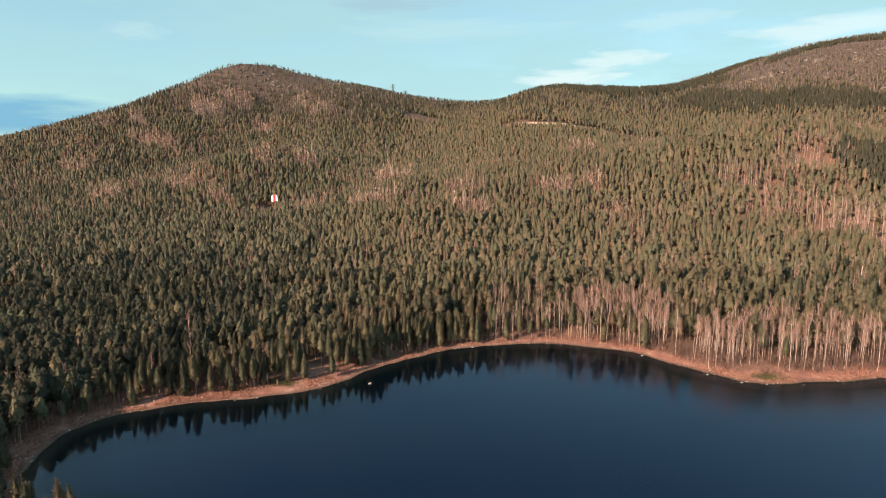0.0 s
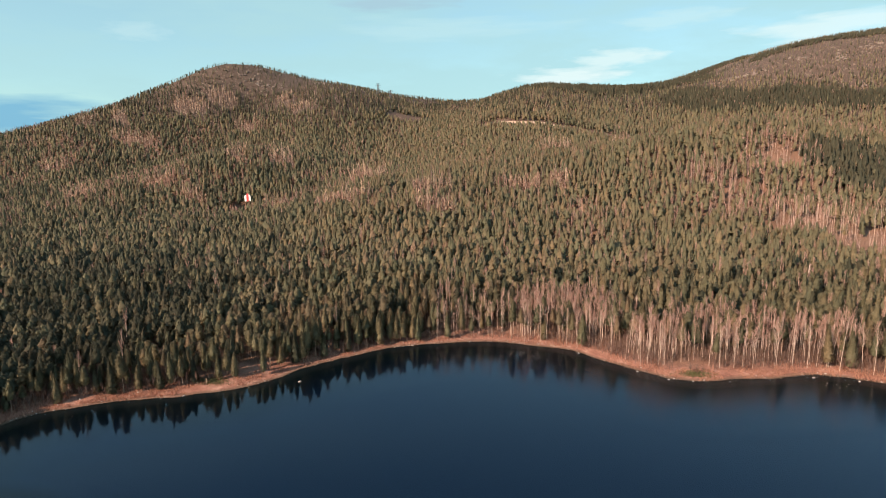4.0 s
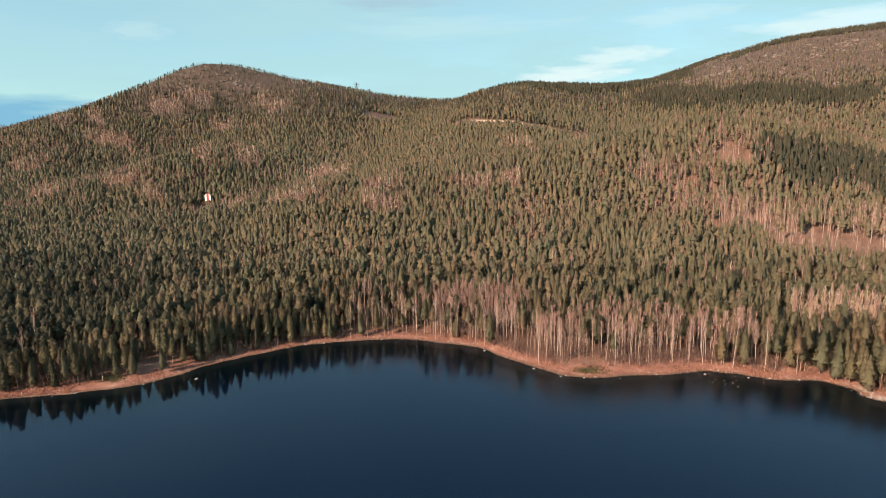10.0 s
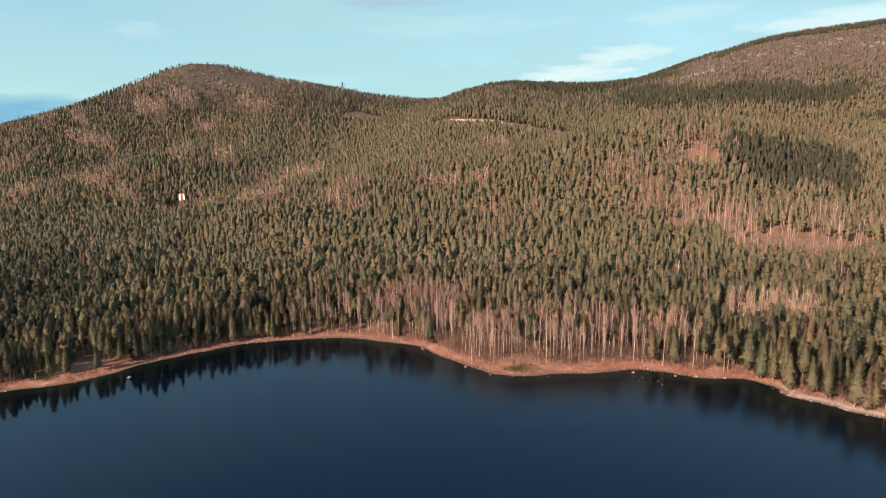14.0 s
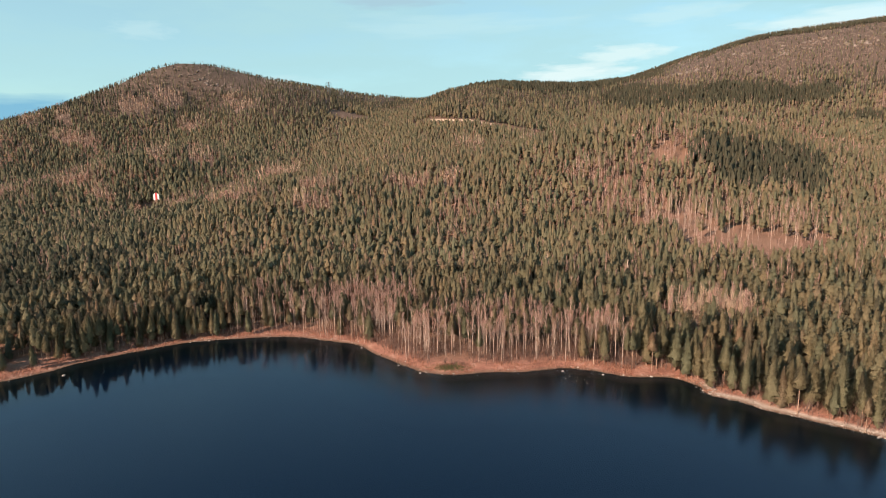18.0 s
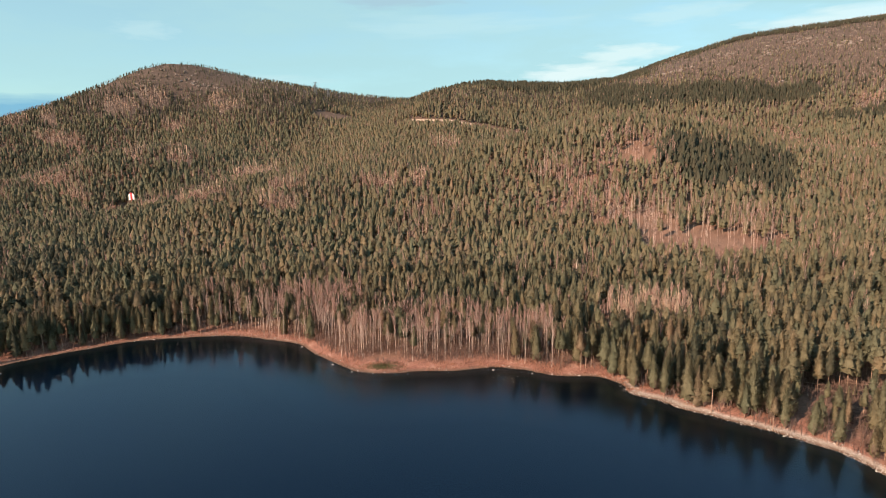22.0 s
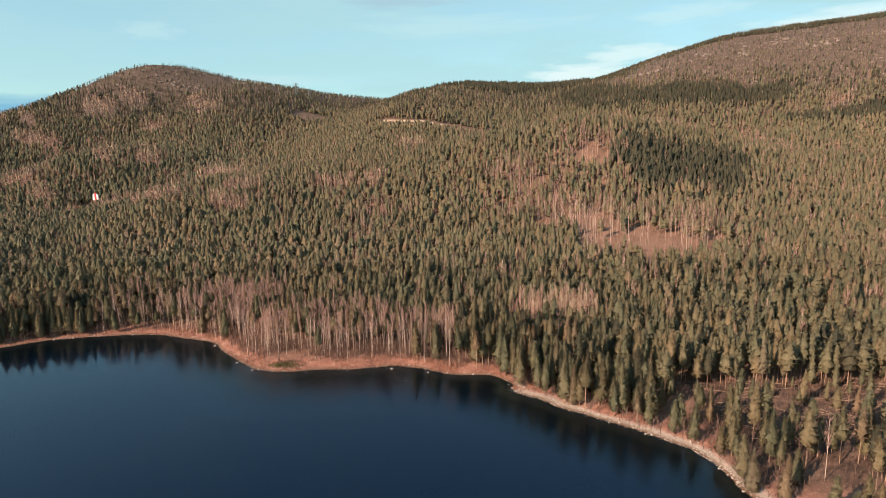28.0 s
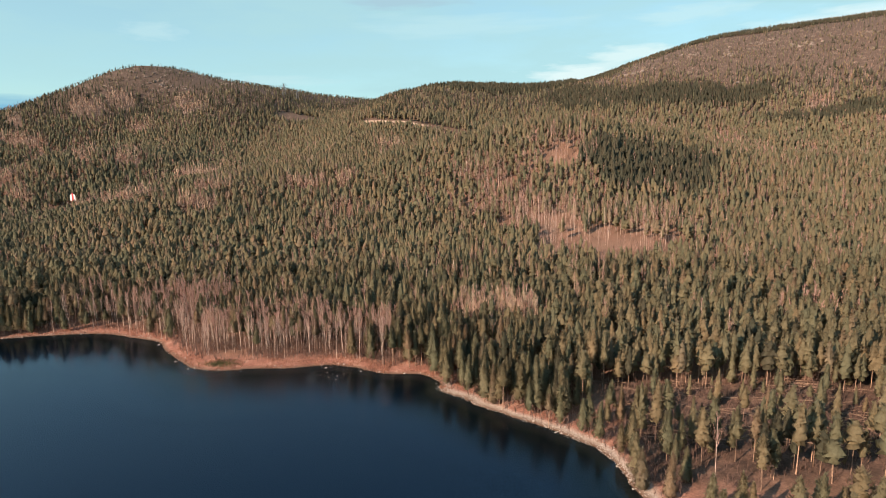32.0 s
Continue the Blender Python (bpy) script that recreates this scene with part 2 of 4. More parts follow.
    # stones at the waterline and the wet bed, then a dark band and blue
    # dark band and blue put reflected shore and sky into the bed's colour
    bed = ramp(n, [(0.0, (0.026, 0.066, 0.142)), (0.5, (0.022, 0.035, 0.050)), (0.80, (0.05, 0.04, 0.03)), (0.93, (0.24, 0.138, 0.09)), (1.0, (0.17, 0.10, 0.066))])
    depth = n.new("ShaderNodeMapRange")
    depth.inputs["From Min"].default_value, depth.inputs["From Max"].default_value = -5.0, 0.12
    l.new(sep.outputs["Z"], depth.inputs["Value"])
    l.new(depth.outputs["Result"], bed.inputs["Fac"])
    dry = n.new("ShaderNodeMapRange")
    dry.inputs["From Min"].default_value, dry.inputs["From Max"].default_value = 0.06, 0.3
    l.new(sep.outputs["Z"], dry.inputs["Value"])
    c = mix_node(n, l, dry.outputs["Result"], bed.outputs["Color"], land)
    c = mix_node(n, l, 1.0, c, ramp_of(n, l, grain.outputs["Fac"], 0.62, 1.35), "MULTIPLY")
    l.new(c, b.inputs["Base Color"])
    k = n.new("ShaderNodeBump")
    k.inputs["Strength"].default_value, k.inputs["Distance"].default_value = 0.6, 0.4
    l.new(grain.outputs["Fac"], k.inputs["Height"])
    l.new(k.outputs["Normal"], b.inputs["Normal"])
    return m


def water_material():
    """Clear dark lake water: a mirror by Fresnel over a see-through body."""
    m = bpy.data.materials.new("lake_water")
    m.use_nodes = True
    n, l = m.node_tree.nodes, m.node_tree.links
    n.clear()
    out = n.new("ShaderNodeOutputMaterial")
    mix = n.new("ShaderNodeMixShader")
    clear = n.new("ShaderNodeBsdfTransparent")
    clear.inputs["Color"].default_value = (0.62, 0.74, 0.78, 1)
    gloss = n.new("ShaderNodeBsdfGlossy")
    gloss.inputs["Color"].default_value = (0.78, 0.86, 0.96, 1)
    fres = n.new("ShaderNodeFresnel")
    fres.inputs["IOR"].default_value = 1.41
    g = n.new("ShaderNodeNewGeometry")
    ripples = noise_node(n, l, g.outputs["Position"], 0.55, 4.0)
    # a light breeze ruffles the open water; the western bay lies still
    where = n.new("ShaderNodeSeparateXYZ")
    l.new(g.outputs["Position"], where.inputs["Vector"])
    gusts = noise_node(n, l, g.outputs["Position"], 0.02, 3.0)
    drift = n.new("ShaderNodeMath")
    drift.operation, drift.inputs[1].default_value = "MULTIPLY_ADD", 60.0
    l.new(gusts.outputs["Fac"], drift.inputs[0])
    l.new(where.outputs["X"], drift.inputs[2])
    ruffled = n.new("ShaderNodeMapRange")
    for key, value in (("From Min", -100), ("From Max", 30), ("To Min", 0.05), ("To Max", 0.16)):
        ruffled.inputs[key].default_value = value
    l.new(drift.outputs["Value"], ruffled.inputs["Value"])
    l.new(ruffled.outputs["Result"], gloss.inputs["Roughness"])
    k = n.new("ShaderNodeBump")
    k.inputs["Distance"].default_value = 0.12
    chop = n.new("ShaderNodeMapRange")
    for key, value in (("From Min", 0.05), ("From Max", 0.16), ("To Min", 0.10), ("To Max", 0.45)):
        chop.inputs[key].default_value = value
    l.new(ruffled.outputs["Result"], chop.inputs["Value"])
    l.new(chop.outputs["Result"], k.inputs["Strength"])
    l.new(ripples.outputs["Fac"], k.inputs["Height"])
    for node in (gloss, fres):
        l.new(k.outputs["Normal"], node.inputs["Normal"])
    l.new(fres.outputs["Fac"], mix.inputs["Fac"])
    l.new(clear.outputs["BSDF"], mix.inputs[1])
    l.new(gloss.outputs["BSDF"], mix.inputs[2])
    l.new(mix.outputs["Shader"], out.inputs["Surface"])
    return m


GROUND, WATER = ground_material(), water_material()

# ---- the lie of the land ----
# hills: middle x, y, height, half-widths along and across, turn
HILLS = [
    (-488, 976, 54.0, 69, 103, -0.27), (-355, 1111, 119.9, 133, 299, -0.80), (360, 1319, 71.9, 322, 148, 0.11),
    (487, 1025, 81.0, 315, 195, -0.61), (942, 1275, 233.5, 302, 440, -0.08), (171, 521, 57.0, 121, 65, 0.13),
    (-327, 599, 44.2, 82, 66, 0.23), (-8, 911, 95.1, 94, 225, -0.14), (-636, 826, 35.7, 171, 131, 0.29),
    (352, 889, 53.0, 213, 118, 0.91), (-147, 450, 19.7, 70, 69, 0.18), (170, 991, 35.6, 81, 133, 0.29),
    (-344, 729, -12.1, 119, 120, 0.22), (186, 335, 5.0, 108, 69, -0.25), (-269, 872, 82.4, 127, 89, 1.43), (-283, 508, -10.0, 42, 40, 0.0),
]
BASE_SLOPE, BASE_Y, BASE_TILT = 0.1111, 270.7, 0.0064
# the waterline, walked round the lake
SHORE = [(-174, 102), (-188, 113), (-209, 120), (-219, 132), (-223, 146), (-218, 160), (-204, 170), (-190, 175), (-178, 178), (-165, 183),
         (-153, 191), (-145, 203), (-131, 216), (-113, 229), (-95, 236), (-77, 239), (-57, 236), (-41, 231), (-27, 216),
         (-12, 203), (0, 197.5), (14, 200), (28, 201.5), (44, 205), (56, 202), (66, 198), (78, 199), (86, 192), (87, 185), (97, 177),
         (110, 166), (123, 157), (133, 149), (138, 138), (140, 126), (150, 100), (190, 40), (300, -200), (250, -520), (-100, -650), (-420, -430),
         (-330, -150), (-205, 40), (-170, 90)]


def spline(points, steps):
    """A closed smooth curve through the points."""
    p = np.array(points, float)
    a, b, c, d = np.roll(p, 1, 0), p, np.roll(p, -1, 0), np.roll(p, -2, 0)
    out = []
    for s in np.linspace(0, 1, steps, endpoint=False):
        out.append(0.5 * (2 * b + (c - a) * s + (2 * a - 5 * b + 4 * c - d) * s * s + (3 * b - a - 3 * c + d) * s ** 3))
    return np.stack(out, 1).reshape(-1, 2)


WATERLINE = spline(SHORE, 5)


def shore_distance(x, y):
    """Metres from the waterline: positive on land."""
    x, y = np.asarray(x, float).ravel(), np.asarray(y, float).ravel()
    a, b = WATERLINE, np.roll(WATERLINE, -1, 0)
    best, inside = np.full(x.shape, 1e18), np.zeros(x.shape, bool)
    for (ax, ay), (bx, by) in zip(a, b):
        dx, dy = bx - ax, by - ay
        k = np.clip(((x - ax) * dx + (y - ay) * dy) / (dx * dx + dy * dy), 0, 1)
        best = np.minimum(best, (x - ax - k * dx) ** 2 + (y - ay - k * dy) ** 2)
        if ay != by:
            inside ^= ((ay > y) != (by > y)) & (x < (bx - ax) * (y - ay) / (by - ay) + ax)
    return np.sqrt(best) * np.where(inside, -1, 1)


def value_noise(x, y, seed=0):
    """Smooth noise from 0 to 1, one cell a unit."""
    xi, yi = np.floor(x).astype(np.int64), np.floor(y).astype(np.int64)
    u, v = x - xi, y - yi
    u, v = u * u * (3 - 2 * u), v * v * (3 - 2 * v)

    def corner(i, j):
        h = (i * 374761393 + j * 668265263 + seed * 2147483647) & 0xFFFFFFFF
        h = ((h ^ (h >> 13)) * 1274126177) & 0xFFFFFFFF
        return ((h ^ (h >> 16)) & 0xFFFF) / 65535.0
    return ((corner(xi, yi) * (1 - u) + corner(xi + 1, yi) * u) * (1 - v)
            + (corner(xi, yi + 1) * (1 - u) + corner(xi + 1, yi + 1) * u) * v)


def fractal(x, y, size, seed, octaves=4):
    total, weight = 0.0, 0.0
    for k in range(octaves):
        total = total + value_noise(x / size * 2 ** k, y / size * 2 ** k, seed + k) * 0.5 ** k
        weight += 0.5 ** k
    return total / weight


def hills(x, y):
    u = (y - BASE_Y) / 60
    u = 800 * np.tanh(np.where(u > 30, u, np.log1p(np.exp(np.clip(u, -40, 30)))) * 60 / 800)
    z = BASE_SLOPE * u + BASE_TILT * x * np.tanh(u / 300)
    for cx, cy, h, sx, sy, turn in HILLS:
        c, s = math.cos(turn), math.sin(turn)
        p, r = (c * (x - cx) + s * (y - cy)) / sx, (-s * (x - cx) + c * (y - cy)) / sy
        z = z + h * np.exp(-0.5 * (p * p + r * r))
    # unseen hill added west of the lake to cast shade on the shore
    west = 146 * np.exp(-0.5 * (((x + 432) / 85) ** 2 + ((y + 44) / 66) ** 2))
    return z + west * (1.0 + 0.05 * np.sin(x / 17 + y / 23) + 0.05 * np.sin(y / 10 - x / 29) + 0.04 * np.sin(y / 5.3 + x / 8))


def height(x, y):
    """The ground's height: shore strip near the water, hills behind, the lake bed below."""
    x, y = np.asarray(x, float), np.asarray(y, float)
    d = shore_distance(x, y).reshape(x.shape)
    d = d + (fractal(x, y, 9, 5, 3) - 0.5) * 3.6 * np.clip(1 - np.abs(d) / 25, 0, 1)
    ripple = (fractal(x, y, 45, 3) - 0.5)
    land = 0.115 * np.minimum(d, 14) + 0.035 * np.clip(d - 14, 0, 120)
    far = np.clip((d - 12) / 60, 0, 1)
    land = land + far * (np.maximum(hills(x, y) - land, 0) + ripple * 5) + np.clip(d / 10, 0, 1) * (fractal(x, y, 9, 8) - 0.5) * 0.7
    bed = np.maximum(np.where(d > -5, 0.18 * d, -0.9 + 0.3 * (d + 5)), -7.0)
    return np.where(d > 0, land, bed)


def mesh_object(name, verts, faces, materials, slots=None, smooth=False):
    """One mesh object from numpy arrays of corners and triangles (or quads)."""
    me = bpy.data.meshes.new(name)
    faces = np.asarray(faces, np.int32)
    k = faces.shape[1]
    me.vertices.add(len(verts))
    me.vertices.foreach_set("co", np.asarray(verts, np.float32).ravel())
    me.loops.add(faces.size)
    me.loops.foreach_set("vertex_index", faces.ravel())
    me.polygons.add(len(faces))
    me.polygons.foreach_set("loop_start", np.arange(0, faces.size, k, dtype=np.int32))
    for m in materials:
        me.materials.append(m)
    if slots is not None:
        me.polygons.foreach_set("material_index", np.asarray(slots, np.int32))
    me.polygons.foreach_set("use_smooth", np.full(len(faces), smooth))
    me.update(calc_edges=True)
    return new(name, me)


def spaced(low, fine_low, fine_high, high, step, growth):
    """Grid lines: even inside the fine stretch, ever wider outside."""
    mid = list(np.arange(fine_low, fine_high + step * 0.5, step))
    s, v, up = step, mid[-1], []
    while v < high:
        s = min(s * growth, 120)
        v += s
        up.append(v)
    s, v, down = step, mid[0], []
    while v > low:
        s = min(s * growth, 120)
        v -= s
        down.append(v)
    return np.array(down[::-1] + mid + up)


gx = spaced(-3200, -232, 182, 3200, 2.4, 1.05)
gy = spaced(-2500, 96, 262, 3600, 2.4, 1.042)
GX, GY = np.meshgrid(gx, gy)
GZ = height(GX, GY)
index = np.arange(GX.size).reshape(GX.shape)
quads = np.stack([index[:-1, :-1], index[:-1, 1:], index[1:, 1:], index[1:, :-1]], -1).reshape(-1, 4)
ground = mesh_object("ground", np.stack([GX, GY, GZ], -1).reshape(-1, 3), quads, [GROUND], smooth=True)
tagged(ground, "reddish-brown heath and grassy shore rising into hills", "ground", kind="structure")

wx, wy = np.meshgrid(np.linspace(-560, 460, 18), np.linspace(-760, 300, 18))
wi = np.arange(wx.size).reshape(wx.shape)
lake = mesh_object("water", np.stack([wx, wy, wx * 0], -1).reshape(-1, 3),
                   np.stack([wi[:-1, :-1], wi[:-1, 1:], wi[1:, 1:], wi[1:, :-1]], -1).reshape(-1, 4), [WATER])
tagged(lake, "calm dark blue lake water mirroring the shore", "lake", kind="structure")


# ---- trees ----
class Template:
    """Corners, triangles and slots of one tree, and which way each corner faces; slot 0 is wood, slot 1 the crown."""

    def __init__(self):
        self.v, self.f, self.s, self.n = [], [], [], []

    def add(self, points, tris, slot, facing=None):
        o = len(self.v)
        self.v += [tuple(p) for p in points]
        self.n += [tuple(p) for p in facing] if facing else [(0.0, 0.0, 1.0)] * len(points)
        self.f += [(a + o, b + o, c + o) for a, b, c in tris]
        self.s += [slot] * len(tris)

    def tube(self, path, radii, sides, slot):
        ring, pts, tris = sides, [], []
        for (x, y, z), r in zip(path, radii):
            for k in range(sides):
                a = 2 * math.pi * k / sides
                pts.append((x + r * math.cos(a), y + r * math.sin(a), z))
        for i in range(len(path) - 1):
            for k in range(sides):
                a, b = i * ring + k, i * ring + (k + 1) % sides
                tris += [(a, b, b + ring), (a, b + ring, a + ring)]
        self.add(pts, tris, slot)

    def arrays(self):
        return np.array(self.v), np.array(self.f), np.array(self.s)

    def facings(self):
        return np.array(self.n)


def conifer(rng, tall, clear, radius, tiers, points, pointed, sprays=0, size=0.4, rich=False, stem=True, core=1.0):
    """A pine or spruce: a stem, whorls of boughs as ragged overlapping skirts, and sprays of needles over them.
    The crown begins at the fraction clear of the height; pointed runs from 0.5 (round-topped) to 1 (a spire)."""
    t = Template()
    lean = Vector((rng.uniform(-0.4, 0.4), rng.uniform(-0.4, 0.4), 0))
    axis = lambda f: lean * (f * f) + Vector((0, 0, tall * f))
    if rich:
        t.tube([axis(f) for f in (0, 0.3, 0.6, 0.95)], [0.0105 * tall * k for k in (1, 0.8, 0.55, 0.12)], 6, 0)
    elif stem:
        t.tube([axis(0), axis(min(0.9, clear + 0.3))], [0.0095 * tall, 0.005 * tall], 3, 0)
    heart = axis(clear + 0.30 * (1 - clear))
    squash = 2.0 * radius / (tall * (1 - clear))

    def outward(p):
        d = p - heart
        d.z = d.z * squash + 0.25 * radius
        return d.normalized()

    lobes = rng.uniform(0, 6.28, 3)
    reach = lambda f, a: radius * min(1.0, 0.68 + f * 2.4) * (1 - f) ** pointed * (1 + 0.15 * math.sin(2 * a + lobes[0] + 4 * f) + 0.10 * math.sin(3 * a + lobes[1] - 7 * f))
    step = (1 - clear) / tiers
    for i in range(tiers):
        f = (i + rng.uniform(-0.2, 0.2) * (i > 0)) / tiers
        h = clear + (1 - clear) * f
        foot, turn, spread = axis(h), rng.uniform(0, 6.28), rng.uniform(0.86, 1.16)
        tip = axis(min(1.0, h + step * rng.uniform(1.7, 2.3))) + Vector((rng.uniform(-0.2, 0.2), rng.uniform(-0.2, 0.2), 0))
        ring, tilt, way = [], rng.uniform(0.0, 0.45), rng.uniform(0, 6.28)
        for k in range(points):
            a = turn + 2 * math.pi * (k + rng.uniform(-0.3, 0.3)) / points
            r = reach(f, a) * spread * (rng.uniform(0.78, 1.1) if k % 2 == 0 else rng.uniform(0.52, 0.86)) * core + 0.12
            ring.append(foot + Vector((r * math.cos(a), r * math.sin(a), tall * step * rng.uniform(-0.35, 0.45) + tilt * r * math.cos(a - way))))
        t.add([tip] + ring, [(0, 1 + k, 1 + (k + 1) % points) for k in range(points)], 1, [outward(p) for p in [tip] + ring])
    for made in range(sprays):
        f = rng.uniform(0, 1) ** 1.35 * 0.97
        a = made * 2.39996 + rng.normal(0, 0.5)
        h = clear + (1 - clear) * f
        way = Vector((math.cos(a), math.sin(a), 0))
        c = axis(h) + way * reach(f, a) * rng.uniform(0.72, 1.12) + Vector((0, 0, rng.uniform(0, 1.2) * tall * step * 0.6))
        big = size * rng.uniform(0.7, 1.3)
        side = Vector((-way.y, way.x, rng.uniform(-0.5, 0.5))) * big * rng.uniform(0.4, 0.75)
        end = (way * rng.uniform(0.3, 1.0) + Vector((rng.normal(0, 0.25), rng.normal(0, 0.25), rng.uniform(-0.2, 1.1)))) * big
        root = c - Vector((0, 0, big * 0.5)) - way * big * 0.3
        pts = [root + side, root - side, c + end]
        t.add(pts, [(0, 1, 2)], 1, [outward(p) for p in pts])
        if rich and made % 8 == 0 and f < 0.8:
            foot, half = axis(h - 0.02), Vector((-way.y, way.x, 0)) * 0.05
            t.add([foot + half, foot - half, c], [(0, 1, 2)], 0)
    # the leading shoot
    top, w = axis(0.93), 0.28 if rich else 0.06 * radius + 0.3
    ring = [top + Vector((w * math.cos(q), w * math.sin(q), 0)) for q in (0, 2.09, 4.19)]
    t.add(ring + [axis(1.02)], [(0, 1, 3), (1, 2, 3), (2, 0, 3)], 1, [(math.cos(q), math.sin(q), 0.3) for q in (0, 2.09, 4.19)] + [(0, 0, 1)])
    if rich and clear > 0.2:
        for _ in range(8):      # dead stubs below the crown
            f, a = rng.uniform(clear * 0.45, clear), rng.uniform(0, 6.28)
            p = axis(f)
            t.add([p + Vector((0, 0, 0.05)), p - Vector((0, 0, 0.05)), p + Vector((math.cos(a), math.sin(a), rng.uniform(-0.2, 0.3))) * rng.uniform(0.5, 1.3)], [(0, 1, 2)], 0)
    return t


def birch(rng, tall, limbs, twigs, wide, rich):
    """A bare birch: pale thin stem, upswept limbs, a plume of fine twigs."""
    t = Template()
    lean = Vector((rng.uniform(-0.8, 0.8), rng.uniform(-0.8, 0.8), 0))
    axis = lambda f: lean * (f * f) + Vector((0, 0, tall * f))
    levels = (0, 0.3, 0.6, 1.0)
    levels = levels if twigs > 12 else (0, 0.85)
    t.tube([axis(f) for f in levels], [0.0050 * tall * (1 - 0.75 * f) + (0 if rich else 0.01) for f in levels], 5 if rich else 3, 0)
    ends = []
    for k in range(limbs):
        f = rng.uniform(0.40, 0.94)
        a = rng.uniform(0, 6.28)
        reach = tall * (1.02 - f) * rng.uniform(0.10, 0.21) + 0.3
        p = axis(f)
        e = p + Vector((math.cos(a) * reach, math.sin(a) * reach, reach * rng.uniform(1.8, 3.2)))
        side = Vector((-math.sin(a), math.cos(a), 0)) * (0.05 if rich else 0.08)
        t.add([p + side, p - side, e], [(0, 1, 2)], 0 if rich else 1)
        ends.append((p, e))
    for _ in range(twigs):
        p, e = ends[rng.integers(len(ends))]
        s = p.lerp(e, rng.uniform(0.25, 1.0))
        a = rng.uniform(0, 6.28)
        ln = rng.uniform(0.8, 2.0)
        d = Vector((math.cos(a) * 0.32, math.sin(a) * 0.32, rng.uniform(0.45, 1.1))) * ln
        b = rng.uniform(0, 3.14)
        side = Vector((math.cos(b), math.sin(b), 0)) * wide
        t.add([s + side, s - side, s + d], [(0, 1, 2)], 1)
    return t


rng = np.random.default_rng(7)


def crown_shape(me, facing, tint):
    """Stores which way each spray faces on its crown, and each tree's own tint."""
    me.attributes.new("puff", "FLOAT_VECTOR", "POINT").data.foreach_set("vector", np.asarray(facing, np.float32).ravel())
    me.attributes.new("tint", "FLOAT", "POINT").data.foreach_set("value", np.asarray(tint, np.float32))


def forest(name, templates, spots, materials, label, category):
    """One object of many trees that nobody could count: templates laid at spots (x, y, z, size, turn, template, crown slot)."""
    vs, fs, ss, ns, ts, o = [], [], [], [], [], 0
    which = spots[:, 5].astype(int)
    for k, tpl in enumerate(templates):
        sel = spots[which == k]
        if not len(sel):
            continue
        v, f, s = tpl.arrays()
        c, n = np.cos(sel[:, 4]), np.sin(sel[:, 4])
        x = (v[None, :, 0] * c[:, None] - v[None, :, 1] * n[:, None]) * sel[:, 3:4] + sel[:, 0:1]
        y = (v[None, :, 0] * n[:, None] + v[None, :, 1] * c[:, None]) * sel[:, 3:4] + sel[:, 1:2]
        z = v[None, :, 2] * sel[:, 3:4] * sel[:, 7:8] + sel[:, 2:3]
        vs.append(np.stack([x, y, z], -1).reshape(-1, 3))
        fs.append((f[None] + (np.arange(len(sel)) * len(v))[:, None, None] + o).reshape(-1, 3))
        ss.append(np.where(s[None] == 0, 0, sel[:, 6:7].astype(int)).reshape(-1))
        p = tpl.facings()
        ns.append(np.stack([p[None, :, 0] * c[:, None] - p[None, :, 1] * n[:, None], p[None, :, 0] * n[:, None] + p[None, :, 1] * c[:, None],
                            np.broadcast_to(p[None, :, 2], (len(sel), len(p)))], -1).reshape(-1, 3))
        ts.append(np.repeat(rng.uniform(0, 1, len(sel)), len(v)))
        o += len(sel) * len(v)
    ob = mesh_object(name, np.concatenate(vs), np.concatenate(fs), materials, np.concatenate(ss))
    crown_shape(ob.data, np.concatenate(ns), np.concatenate(ts))
    return tagged(ob, label, category, kind="stuff")


def scatter(x0, x1, y0, y1, step):
    """Jittered grid of places."""
    x, y = np.meshgrid(np.arange(x0, x1, step), np.arange(y0, y1, step))
    x = x + rng.uniform(-0.48, 0.48, x.shape) * step
    y = y + rng.uniform(-0.48, 0.48, y.shape) * step
    return x.ravel(), y.ravel()


def in_view(x, y):
    """The wedge of land that is seen from the lake, with a margin."""
    return (x > -150 - 0.93 * y) & (x < 150 + 0.74 * y)


def blob(x, y, cx, cy, rx, ry, seed, ragged=2.4):
    """1 inside an uneven patch, 0 outside."""
    k = ((x - cx) / rx) ** 2 + ((y - cy) / ry) ** 2
    return k + (fractal(x, y, 14, seed) - 0.5) * ragged < 1


# heath and felled ground: middle x, y and half-widths
CLEARINGS = [(178, 350, 46, 30), (182, 168, 40, 19), (-163, 198, 9, 7), (1, 208, 8, 4), (-488, 990, 30, 30), (-173, 850, 30, 20),
             (2, 580, 9, 7), (-285, 501, 9, 11), (168, 468, 27, 12), (30, 803, 22, 6), (140, 386, 30, 16), (-198, 208, 8, 5), (195, 122, 45, 7)]
